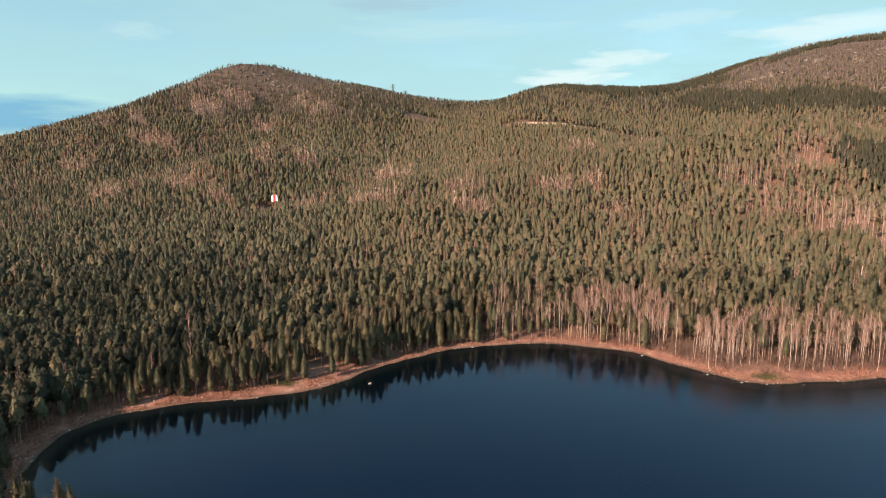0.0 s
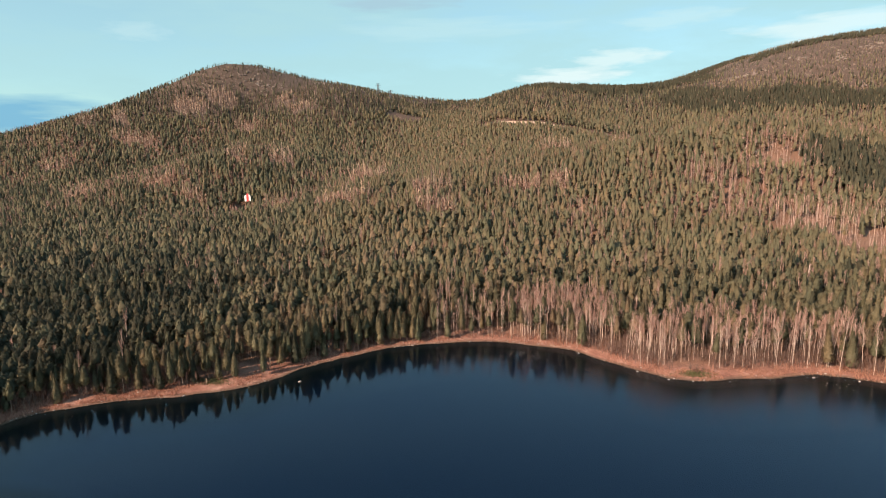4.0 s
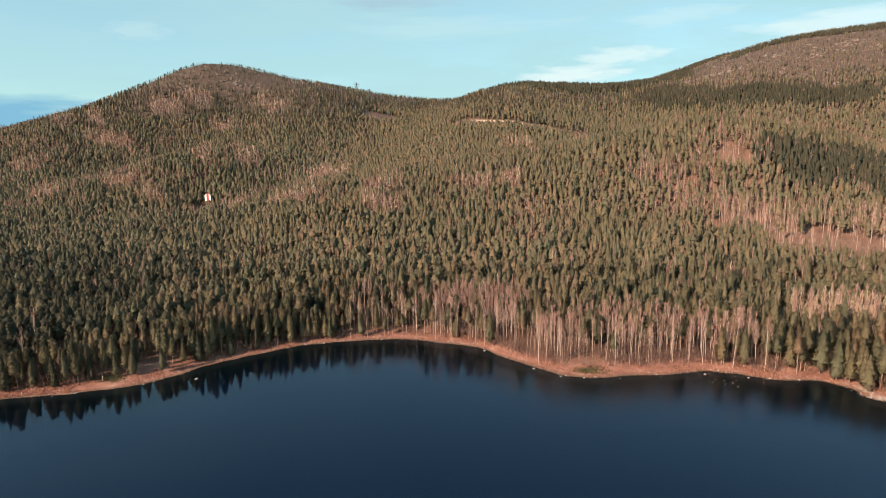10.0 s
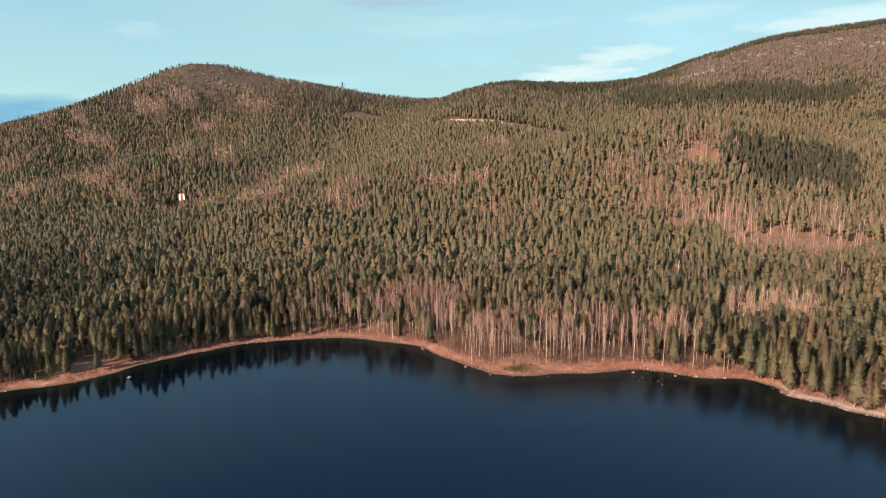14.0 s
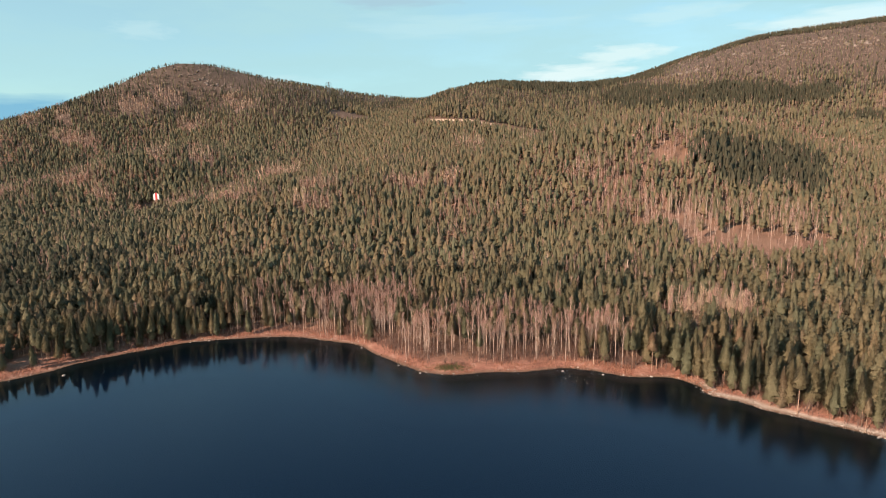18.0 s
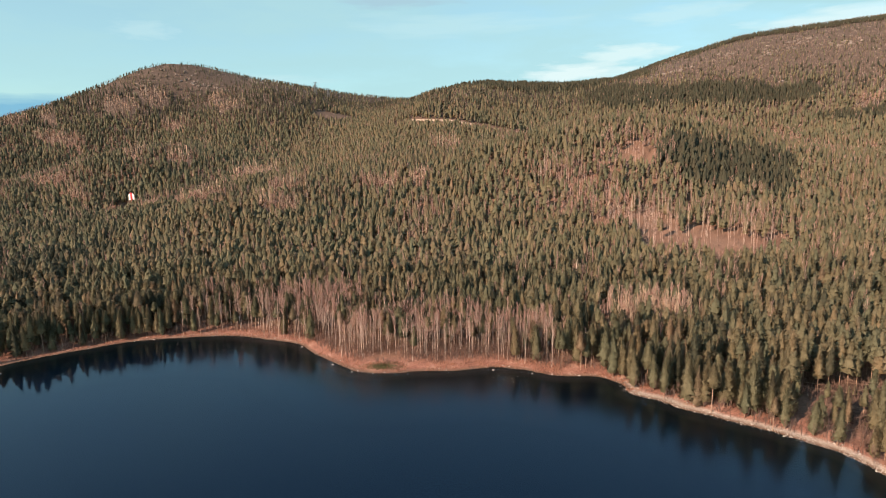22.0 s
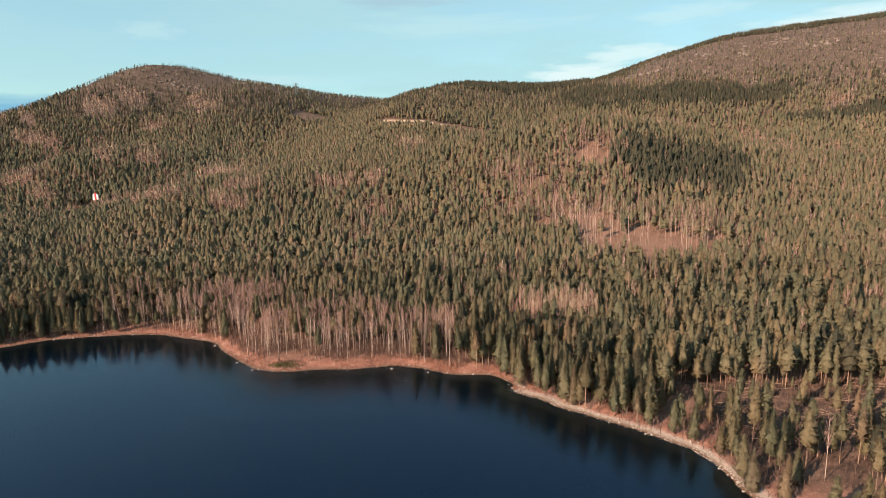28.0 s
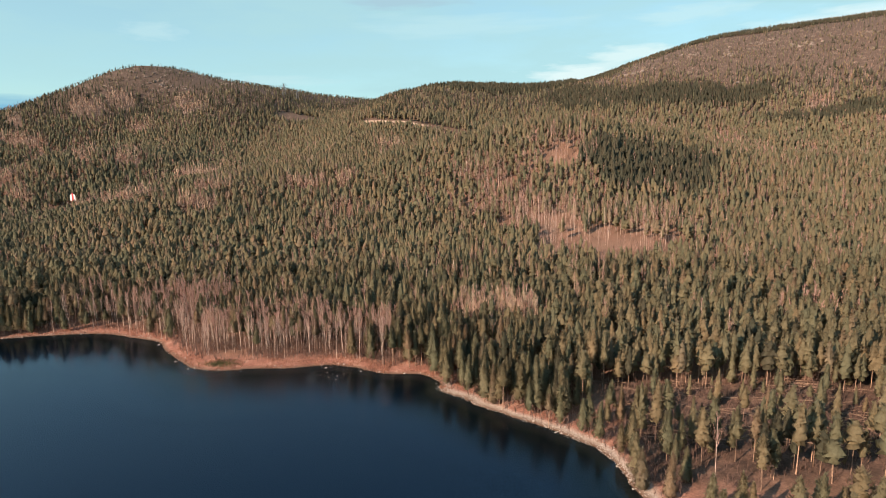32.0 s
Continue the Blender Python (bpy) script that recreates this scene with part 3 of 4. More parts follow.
# stands of bare birch, the same way
BIRCHES = [(26, 221, 44, 14), (-36, 250, 24, 20), (-88, 246, 14, 7), (108, 238, 20, 9), (-320, 586, 13, 11), (-276, 590, 15, 9),
           (-179, 536, 20, 10), (-178, 432, 22, 8), (-106, 404, 14, 10), (-44, 454, 18, 8), (-112, 440, 18, 8), (2, 590, 16, 14), (158, 477, 26, 13),
           (126, 452, 20, 8), (92, 448, 22, 9), (-522, 744, 34, 12), (-376, 534, 16, 9), (-485, 830, 26, 14), (185, 385, 66, 18), (-330, 508, 14, 8), (118, 410, 24, 18),
           (-452, 858, 24, 14), (-324, 834, 22, 12), (-606, 776, 16, 12), (-391, 804, 24, 10), (-451, 530, 16, 9), (-562, 650, 20, 10), (-571, 790, 12, 10),
           (-360, 870, 16, 10), (-240, 470, 18, 7), (-10, 462, 9, 10), (-187, 566, 26, 8), (60, 560, 12, 8), (484, 716, 18, 8)]
# dark spruce in place of cloud shadow, on the saddle and beside the knoll
SHADOW_STANDS = [(150, 1010, 170, 70), (230, 463, 54, 32), (215, 866, 34, 34), (250, 818, 44, 30), (310, 788, 60, 30), (372, 770, 50, 28), (420, 764, 34, 24),
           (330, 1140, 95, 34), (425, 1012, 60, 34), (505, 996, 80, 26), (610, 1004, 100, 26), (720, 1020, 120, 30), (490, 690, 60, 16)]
# the cleared corridor across the upper slope; gravel lies open on its western end
CORRIDOR = [(-62, 731), (-40, 727), (-17, 720), (14, 720), (45, 728), (73, 730), (115, 736), (150, 738)]
ROAD = [(-46, 728), (-32, 724), (-17, 720), (-2, 719), (14, 720), (24, 722)]


def bare_ground(x, y):
    """Clearings, and the corridor of the forest road."""
    m = np.zeros(x.shape, bool)
    for k, (cx, cy, rx, ry) in enumerate(CLEARINGS):
        m |= blob(x, y, cx, cy, rx, ry, 20 + k)
    for (ax, ay), (bx, by) in zip(CORRIDOR[:-1], CORRIDOR[1:]):
        k = np.clip(((x - ax) * (bx - ax) + (y - ay) * (by - ay)) / ((bx - ax) ** 2 + (by - ay) ** 2), 0, 1)
        dx, dy = x - ax - k * (bx - ax), y - ay - k * (by - ay)
        m |= (np.abs(dx) < 8) & (dy < 5) & (dy > -21 * (0.45 + 0.55 * fractal(x, y, 12, 61)))
    return m


def birch_share(x, y):
    """How much of the wood is bare birch."""
    s = 0.06 + 0.11 * np.clip((x - 20) / 60, 0, 1) * (y > 270) + 0.45 * np.clip((fractal(x, y, 60, 31) - 0.63) * 10, 0, 1)
    for k, (cx, cy, rx, ry) in enumerate(BIRCHES):
        s = np.where(blob(x, y, cx, cy, rx, ry, 70 + k, 1.1), (0.60, 0.60, 0.55, 0.95)[k] if k < 4 else 0.5 if (cx, cy) == (185, 385) else 0.56 if 60 < cx < 160 else 0.9, s)
    # pinkish mixed wood between the clearing and the knoll, and birches sprinkled over the eastern slope
    s = np.maximum(s, 0.27 * blob(x, y, 140, 428, 95, 46, 47, 1.6))
    s = np.maximum(s, 0.22 * np.clip((x - 190) / 60, 0, 1) * (y > 300) * (y < 560))
    high = np.clip((hills(x, y) - 115) / 60, 0, 1)
    s = np.maximum(s, high * (0.10 + np.where(x < 0, 0.42, 0.55) * (fractal(x, y, 34, 37) > 0.53)))
    s = np.maximum(s, 0.34 * np.clip((-x - 150) / 80, 0, 1) * np.clip((y - 430) / 90, 0, 1) * (fractal(x, y, 38, 39) > 0.5))
    s = np.maximum(s, 0.36 * np.clip((x - 240) / 120, 0, 1) * np.clip((y - 620) / 120, 0, 1))
    s = np.maximum(s, 0.70 * np.clip((x - 260) / 60, 0, 1) * np.clip((y - 800) / 60, 0, 1) * (fractal(x, y, 30, 43) > 0.40))
    for k, (cx, cy, rx, ry) in enumerate(SHADOW_STANDS):
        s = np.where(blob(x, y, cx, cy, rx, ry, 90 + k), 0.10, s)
    s = np.where(((x < -95) & (y < 300)) | ((x > 93) & (y < 222)), s * 0.08, s)
    return np.clip(s, 0, 0.95)


def shadow_stand(x, y):
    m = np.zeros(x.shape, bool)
    for k, (cx, cy, rx, ry) in enumerate(SHADOW_STANDS):
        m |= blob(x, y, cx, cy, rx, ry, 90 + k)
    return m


def stand(x0, x1, y0, y1, step, gap):
    """Places of trees in a stretch of land, off the water and the clearings."""
    x, y = scatter(x0, x1, y0, y1, step)
    keep = in_view(x, y)
    x, y = x[keep], y[keep]
    d = shore_distance(x, y)
    gap = gap + 3.7 * np.exp(-((x - 26) / 40) ** 2) + 4.0 * np.exp(-((x + 168) / 14) ** 2) * (y > 150) + 0.4 * (x < -180) - 2.6 * (x > 92) - 1.4 * (x > -140) * (x < 92)
    keep = (d > gap + 4 * (fractal(x, y, 14, 41) - 0.4)) & ~bare_ground(x, y)
    return x[keep], y[keep], d[keep]


def spots_for(x, y, templates, slots, low, high):
    n = len(x)
    slot = rng.choice(slots, n)
    if len(slots) > 1:
        slot = np.where((x > 30) & (slot == 3) & (rng.uniform(0, 1, n) < 0.65), 2, slot)
        # cloud shadow comes in here as darker needles
        slot = np.where(shadow_stand(x, y) & (rng.uniform(0, 1, n) < 0.86), 4, slot)
        slot = np.where((x < -200) & (rng.uniform(0, 1, n) < 0.8), rng.choice([2, 2, 4], n), slot)
        slot = np.where((x < -150) & (y < 340) & (rng.uniform(0, 1, n) < np.clip((-x - 150) / 90, 0, 0.65)), 4, slot)
    which = rng.integers(0, templates, n)
    if templates in (len(near_c), len(grove_c), len(mid_c), len(slope_c), len(far_c)):
        # old round-topped pines in the west and in groves, younger pointed ones in the east
        round_top = rng.uniform(0, 1, n) < np.clip(0.42 - x / 330 + 2.2 * (fractal(x, y, 45, 17) - 0.5), 0.12, 0.9)
        which = np.where(round_top, which * 7 // 16, 7 * templates // 16 + which * 9 // 16)
    return np.stack([x, y, height(x, y) - 0.15, rng.uniform(low, high, n), rng.uniform(0, 6.28, n), which,
                     slot, rng.uniform(0.88, 1.12, n)], 1)


def seen_over(x, y, z):
    """Not hidden behind the hills in front, looked at from the lake."""
    ok = np.zeros(x.shape, bool)
    for ex in (-100, 0, 100):
        top = np.full(x.shape, -9.0)
        for f in np.linspace(0.3, 0.96, 34):
            px, py = ex + (x - ex) * f, y * f
            top = np.maximum(top, (hills(px, py) - 80) / (y * f))
        ok |= (z + 16 - 80) / y > top - 0.004
    return ok


# each list begins with the round-topped pines and ends with the spires
near_c = ([conifer(rng, rng.uniform(12.5, 15), rng.uniform(0.40, 0.60), rng.uniform(2.1, 2.7), 6, 9, rng.uniform(0.42, 0.56), 230, 0.56, core=0.88) for _ in range(7)]
          + [conifer(rng, rng.uniform(13.5, 16), rng.uniform(0.32, 0.56), rng.uniform(1.8, 2.4), 7, 9, rng.uniform(0.6, 0.8), 230, 0.54, core=0.88) for _ in range(7)]
          + [conifer(rng, 14.4, 0.12, 2.4, 9, 9, 0.9, 230, 0.52, core=0.88) for _ in range(2)])
grove_c = ([conifer(rng, rng.uniform(12.5, 15), rng.uniform(0.36, 0.56), rng.uniform(2.2, 2.8), 5, 8, rng.uniform(0.42, 0.56), 66, 0.8) for _ in range(7)]
           + [conifer(rng, rng.uniform(13.5, 16), rng.uniform(0.30, 0.50), rng.uniform(1.9, 2.5), 6, 8, rng.uniform(0.6, 0.8), 62, 0.76) for _ in range(7)])
mid_c = ([conifer(rng, rng.uniform(12, 14), rng.uniform(0.26, 0.46), rng.uniform(2.5, 3.2), 4, 8, rng.uniform(0.42, 0.56), 14, 0.95) for _ in range(8)]
         + [conifer(rng, rng.uniform(13, 15), rng.uniform(0.22, 0.42), rng.uniform(2.3, 2.9), 5, 7, rng.uniform(0.6, 0.8), 12, 0.9) for _ in range(8)]
         + [conifer(rng, 14.2, 0.14, 2.3, 6, 7, 0.9, 8, 0.8) for _ in range(2)])
slope_c = ([conifer(rng, rng.uniform(11, 13), rng.uniform(0.22, 0.36), rng.uniform(2.6, 3.3), 4, 6, rng.uniform(0.42, 0.56), 6, 1.1, stem=False) for _ in range(7)]
           + [conifer(rng, rng.uniform(12, 14), rng.uniform(0.2, 0.34), rng.uniform(2.4, 3.0), 4, 6, rng.uniform(0.6, 0.8), 5, 1.0, stem=False) for _ in range(8)])
far_c = ([conifer(rng, rng.uniform(8.6, 10), 0.14, rng.uniform(2.6, 3.2), 3, 6, 0.5, 2, 1.1, stem=False) for k in range(6)]
         + [conifer(rng, rng.uniform(9.6, 11), 0.14, rng.uniform(2.3, 2.9), 3, 6, 0.75, 1, 1.0, stem=False) for k in range(6)])
top_c = [conifer(rng, 8.0, 0.05, 1.9, 3, 5, 0.8, stem=False) for _ in range(6)]
near_b = [birch(rng, 17.0, 14, 80, 0.05, False) for _ in range(6)]
mid_b = [birch(rng, 13.8, 11, 42, 0.095, False) for _ in range(5)]
far_b = [birch(rng, 10.8, 4, 9, 0.33, False) for _ in range(5)]
ridge_b = [birch(rng, 9.8, 3, 7, 0.38, False) for _ in range(5)]
shrubs = [birch(rng, 3.2, 6, 16, 0.035, False) for _ in range(5)]
WOOD = [PINE_BARK] + PINE_GREENS
BARE = [BIRCH_BARK, TWIGS, TWIGS_DARK, STRAW]


def rich_tree(kind, tall, **how):
    """One tree as a thing: an empty at its foot with a trunk and a crown."""
    t = birch(rng, tall, 18, 150, 0.034, True) if kind == "birch" else conifer(rng, tall, rich=True, **how)
    v, f, s = t.arrays()
    facing = t.facings()
    root = new(kind)
    for part_name, slot in (("trunk", 0), ("crown", 1)):
        sel = f[s == slot]
        used, back = np.unique(sel, return_inverse=True)
        m = (BIRCH_BARK if kind == "birch" else PINE_BARK) if slot == 0 else (TWIGS if kind == "birch" else random.choice(PINE_GREENS[:3] if kind == "pine" else PINE_GREENS[1:]))
        ob = mesh_object(part_name, v[used], back.reshape(-1, 3), [m])
        crown_shape(ob.data, facing[used], np.zeros(len(used)))
        ob.parent = root
    return root


LABELS = {"pine": "tall olive-green pine with a bare lower trunk", "spruce": "dense dark green conical spruce on the shore slope",
          "birch": "leafless pale-stemmed birch with a pinkish twig crown"}
first = {}
for kind, count in (("pine", 9), ("spruce", 5), ("birch", 6)):
    first[kind] = []
    for k in range(count):
        if kind == "pine":
            r = rich_tree(kind, rng.uniform(14.5, 17), clear=rng.uniform(0.10, 0.22) if k < 4 else rng.uniform(0.36, 0.56), radius=rng.uniform(2.2, 2.8) if k < 4 else rng.uniform(1.9, 2.4), tiers=8, points=10, sprays=720, size=0.46, core=0.86, pointed=rng.uniform(0.62, 0.85) if k < 4 else rng.uniform(0.45, 0.75))
        elif kind == "spruce":
            r = rich_tree(kind, rng.uniform(13, 16), clear=0.07, radius=rng.uniform(2.4, 2.9), tiers=12, points=10, sprays=720, size=0.45, core=0.86, pointed=0.92)
        else:
            r = rich_tree(kind, rng.uniform(16.5, 19.5))
        tagged(r, LABELS[kind], kind, kind + " trees along the shore")
        first[kind].append(r)

# the front rows along the shore, tree by tree
x, y, d = stand(-225, 215, 88, 300, 3.55, 3.4)
z = height(x, y)
share = birch_share(x, y)
draw = rng.uniform(0, 1, len(x))
is_birch = draw < share
is_spruce = ~is_birch & (rng.uniform(0, 1, len(x)) < np.where(x > 85, 0.12, 0.1))
front = (d < 26) & (x > -225) & (x < 185)
used = {"pine": 0, "spruce": 0, "birch": 0}
single = np.zeros(len(x), bool)
order = np.argsort(d + rng.uniform(0, 6, len(x)))
for i in order:
    kind = "birch" if is_birch[i] else "spruce" if is_spruce[i] else "pine"
    if x[i] > 128 and y[i] < 172 and rng.uniform() < 0.52:
        single[i] = True
        continue
    if kind != "birch" and -30 < x[i] < 50 and (d[i] < 13 or d[i] < 18 and rng.uniform() < 0.7):
        single[i] = True
        continue
    if kind != "birch" and x[i] > 80 and d[i] < 26 and rng.uniform() < 0.22:
        single[i] = True
        continue
    if not front[i] or used[kind] >= (60 if kind == "birch" else 280):
        continue
    size = rng.uniform(0.78, 1.1) * (0.8 if d[i] < 17 and kind != "birch" and abs(x[i] - 20) > 85 and rng.uniform() < 0.35 else 1)
    size *= 0.8 if (x[i] > 128 and y[i] < 172) or x[i] < -150 else 0.88 if x[i] < -70 else 1
    m = pose(x[i], y[i], z[i] - 0.15, rng.uniform(-2, 2), rng.uniform(-2, 2), rng.uniform(0, 360)) @ Matrix.Diagonal((size, size, size * rng.uniform(0.9, 1.08), 1))
    pick = used[kind] % len(first[kind])
    if kind == "pine" and used[kind] >= len(first[kind]):
        # boughs down to the ground on the open shores, bare stems at the head of the bay
        low_boughs = rng.uniform() < (0.85 if x[i] > 80 else 0.6 if x[i] < -100 else 0.25)
        pick = int(rng.integers(0, 4)) if low_boughs else int(rng.integers(4, 9))
    src = first[kind][pick]
    if used[kind] < len(first[kind]):
        src.matrix_basis = m
    else:
        c = copy_thing(src, m)
        c.matrix_basis = m
    used[kind] += 1
    single[i] = True
bx, by, bd = stand(-60, 132, 190, 275, 2.5, 5.5)
k = (birch_share(bx, by) > 0.59) & (rng.uniform(0, 1, len(bx)) < np.where(bx > 92, 0.9, 0.66))
bx, by, bd = bx[k], by[k], bd[k]
shuffled = np.argsort(bd + rng.uniform(0, 8, len(bd)))
for i in shuffled[:125]:
    size = rng.uniform(0.45, 1.05)
    m = pose(bx[i], by[i], float(height(bx[i:i + 1], by[i:i + 1])[0]) - 0.15, rng.uniform(-4, 4), rng.uniform(-4, 4), rng.uniform(0, 360)) @ Matrix.Diagonal((size, size, size, 1))
    copy_thing(first["birch"][i % len(first["birch"])], m).matrix_basis = m
later = shuffled[125:]
grove = spots_for(bx[later], by[later], len(near_b), [1], 0.6, 1.05)
grove[:, 6] = np.where(grove[:, 0] > 92, 3, 1)
forest("birch_wood", near_b, grove, BARE, "close-set bare birch stems by the shore", "forest")
rest = ~single
near = rest & (y < 300)
nb = near & is_birch
for row, kinds in ((near & ~is_birch & (d < 38), near_c), (near & ~is_birch & (d >= 38), grove_c)):
    behind = spots_for(x[row], y[row], len(kinds), [1, 1, 1, 1, 2, 2, 2, 2, 3, 3, 4], 0.72, 1.12)
    behind[:, 3] *= np.where((behind[:, 0] < -150) & (d[row] < 45), 0.8, 1)
    forest("conifer_forest", kinds, behind, WOOD, "dense olive-green pine and spruce wood behind the shore", "forest")
forest("birch_wood", near_b, spots_for(x[nb], y[nb], len(near_b), [1], 0.75, 1.1), BARE, "bare birches standing among the shore pines", "forest")

for name, x0, x1, y0, y1, step, ct, bt, low, high in (
        ("middle", -480, 430, 300, 400, 3.8, mid_c, mid_b, 0.76, 1.04),
        ("slope", -620, 520, 400, 560, 3.8, slope_c, mid_b, 0.74, 1.0),
        ("left_bank", -330, -225, 60, 300, 3.8, grove_c, mid_b, 0.75, 1.05),
        ("east_bank", 215, 380, 90, 300, 3.7, grove_c, mid_b, 0.75, 1.15),
        ("upper", -1000, 800, 560, 900, 3.95, far_c, far_b, 0.72, 0.98),
        ("ridge", -1200, 1250, 900, 1420, 5.2, far_c, ridge_b, 0.7, 1.2)):
    x, y, d = stand(x0, x1, y0, y1, step, 5)
    z = height(x, y)
    if y0 >= 400:
        k = seen_over(x, y, z)
        x, y, z = x[k], y[k], z[k]
    thin = np.clip((z - 165) / 60, 0, 0.15)
    k = rng.uniform(0, 1, len(x)) > thin
    x, y, z = x[k], y[k], z[k]
    b = rng.uniform(0, 1, len(x)) < birch_share(x, y)
    short = 0.85 if y0 >= 900 else 1.0
    stunted = 1 - 0.42 * np.clip((z - 140) / 50, 0, 1)
    cs, bs = spots_for(x[~b], y[~b], len(ct), [1, 1, 1, 1, 2, 2, 2, 2, 3, 3], low * short, high * short), spots_for(x[b], y[b], len(bt), [1], low * short, high * short)
    cs[:, 3] *= stunted[~b]
    if y0 > 500:
        ct = far_c + top_c
        low_top = rng.uniform(0, 1, len(cs)) < np.clip((z[~b] - 110) / 40, 0, 1)
        cs[:, 5] = np.where(low_top, len(far_c) + rng.integers(0, len(top_c), len(cs)), cs[:, 5])
        cs[:, 3] = np.where(low_top, rng.uniform(0.6, 1.2, len(cs)) * (1 - 0.42 * np.clip((z[~b] - 165) / 30, 0, 1)), cs[:, 3])
        cs[:, 6] = np.where(low_top & (rng.uniform(0, 1, len(cs)) < np.where(cs[:, 0] < 0, 0.68, 0.45)), 4, cs[:, 6])
    bs[:, 3] *= stunted[b]
    bs[:, 6] = np.where(rng.uniform(0, 1, len(bs)) < 0.1 + np.where(x[b] > 200, 0.5, 0.8) * np.clip((z[b] - 80) / 40, 0, 1), 2, 1)
    forest("conifer_forest", ct, cs, WOOD, "pine and spruce forest covering the slope", "forest")
    forest("birch_wood", bt, bs, BARE, "bare brownish birch stands on the slope", "forest")


# more dark spruces thicken the stands that take the place of cloud shadow
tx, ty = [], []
for k, (cx, cy, rx, ry) in enumerate(SHADOW_STANDS):
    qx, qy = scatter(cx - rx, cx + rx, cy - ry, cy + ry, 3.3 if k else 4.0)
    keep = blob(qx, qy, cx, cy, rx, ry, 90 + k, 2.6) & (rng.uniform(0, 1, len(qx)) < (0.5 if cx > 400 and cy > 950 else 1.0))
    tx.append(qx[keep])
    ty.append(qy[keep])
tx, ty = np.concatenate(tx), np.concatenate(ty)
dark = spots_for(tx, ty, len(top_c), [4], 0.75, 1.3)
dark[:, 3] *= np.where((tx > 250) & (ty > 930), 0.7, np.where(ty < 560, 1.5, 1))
forest("spruce_wood", top_c, dark, WOOD, "close dark spruces standing in for cloud shadow on crest and slopes", "forest")
tx, ty = [], []
for k, (cx, cy, rx, ry) in enumerate(BIRCHES[4:]):
    if (cx, cy) == (185, 385):
        continue
    qx, qy = scatter(cx - rx, cx + rx, cy - ry, cy + ry, 2.7 if cy < 560 else 3.6)
    keep = blob(qx, qy, cx, cy, rx, ry, 74 + k, 1.1) & ~bare_ground(qx, qy) & (rng.uniform(0, 1, len(qx)) < (0.28 if 60 < cx < 160 else 1.0))
    tx.append(qx[keep])
    ty.append(qy[keep])
tx, ty = np.concatenate(tx), np.concatenate(ty)
thicket = spots_for(tx, ty, 2 + len(far_b), [1], 0.85, 1.25)
thicket[:, 6] = np.where(tx < 60, rng.choice([3, 3, 1, 2], len(tx)), 1)
thicket[:, 7] *= rng.uniform(0.7, 1.35, len(tx))
forest("birch_wood", mid_b[:2] + far_b, thicket, BARE, "young bare birch thickets in tan patches on the slope", "forest")

# ---- things on the shore and the slopes ----
def part(name, bm, mat, parent=None, label=""):
    """Links a bmesh as one mesh object, under a thing where one is given."""
    me = bpy.data.meshes.new(name)
    bm.to_mesh(me)
    bm.free()
    me.materials.append(mat)
    ob = new(name, me)
    ob.parent = parent
    return tagged(ob, label)


def beam(a, b, w, h=None):
    """A squared timber or steel bar from a to b."""
    a, b = Vector(a), Vector(b)
    h = h or w
    bm = bmesh.new()
    bmesh.ops.create_cube(bm, size=1)
    turn = (b - a).to_track_quat("Z", "Y").to_matrix().to_4x4()
    bmesh.ops.transform(bm, matrix=Matrix.Translation((a + b) / 2) @ turn @ Matrix.Diagonal((w, h, (b - a).length, 1)), verts=bm.verts)
    return bm


def ground_at(x, y):
    return float(height(np.array([float(x)]), np.array([float(y)]))[0])


def leading_mark(x, y, turn):
    """A gabled day mark of upright boards with a red middle stripe, on posts and braces."""
    root = new("leading_mark")
    root.matrix_basis = pose(x, y, ground_at(x, y) - 0.2, 0, 0, turn)
    n, wide, low = 13, 6.3, 6.6
    step = wide / n
    for k in range(n):
        u0, u1 = -wide / 2 + k * step + 0.012, -wide / 2 + (k + 1) * step - 0.012
        bm = bmesh.new()
        top = lambda u: 14.0 - abs(u) * 0.75
        corners = [(u0, low), (u1, low), (u1, top(u1)), (u0, top(u0))]
        front = [bm.verts.new((u, -0.03, h)) for u, h in corners]
        back = [bm.verts.new((u, 0.03, h)) for u, h in corners]
        bm.faces.new(front)
        bm.faces.new(back[::-1])
        for i in range(4):
            j = (i + 1) % 4
            bm.faces.new((front[j], front[i], back[i], back[j]))
        red = 4 <= k <= 8
        part("board", bm, RED_PAINT if red else WHITE_PAINT, root, "red board" if red else "white board")
    for u in (-2.6, 0.0, 2.6):
        part("post", beam((u, 0.16, 0), (u, 0.16, 11.6), 0.22), DEAD_WOOD, root)
        part("brace", beam((u, 4.6, 0), (u, 0.30, 9.0), 0.16), DEAD_WOOD, root)
    for h in (7.0, 9.2, 11.2):
        part("rail", beam((-3.0, 0.08, h), (3.0, 0.08, h), 0.1, 0.14), DEAD_WOOD, root)
    return tagged(root, "white gabled wooden day mark with a red stripe", "navigation mark")


leading_mark(-283, 511, -12)


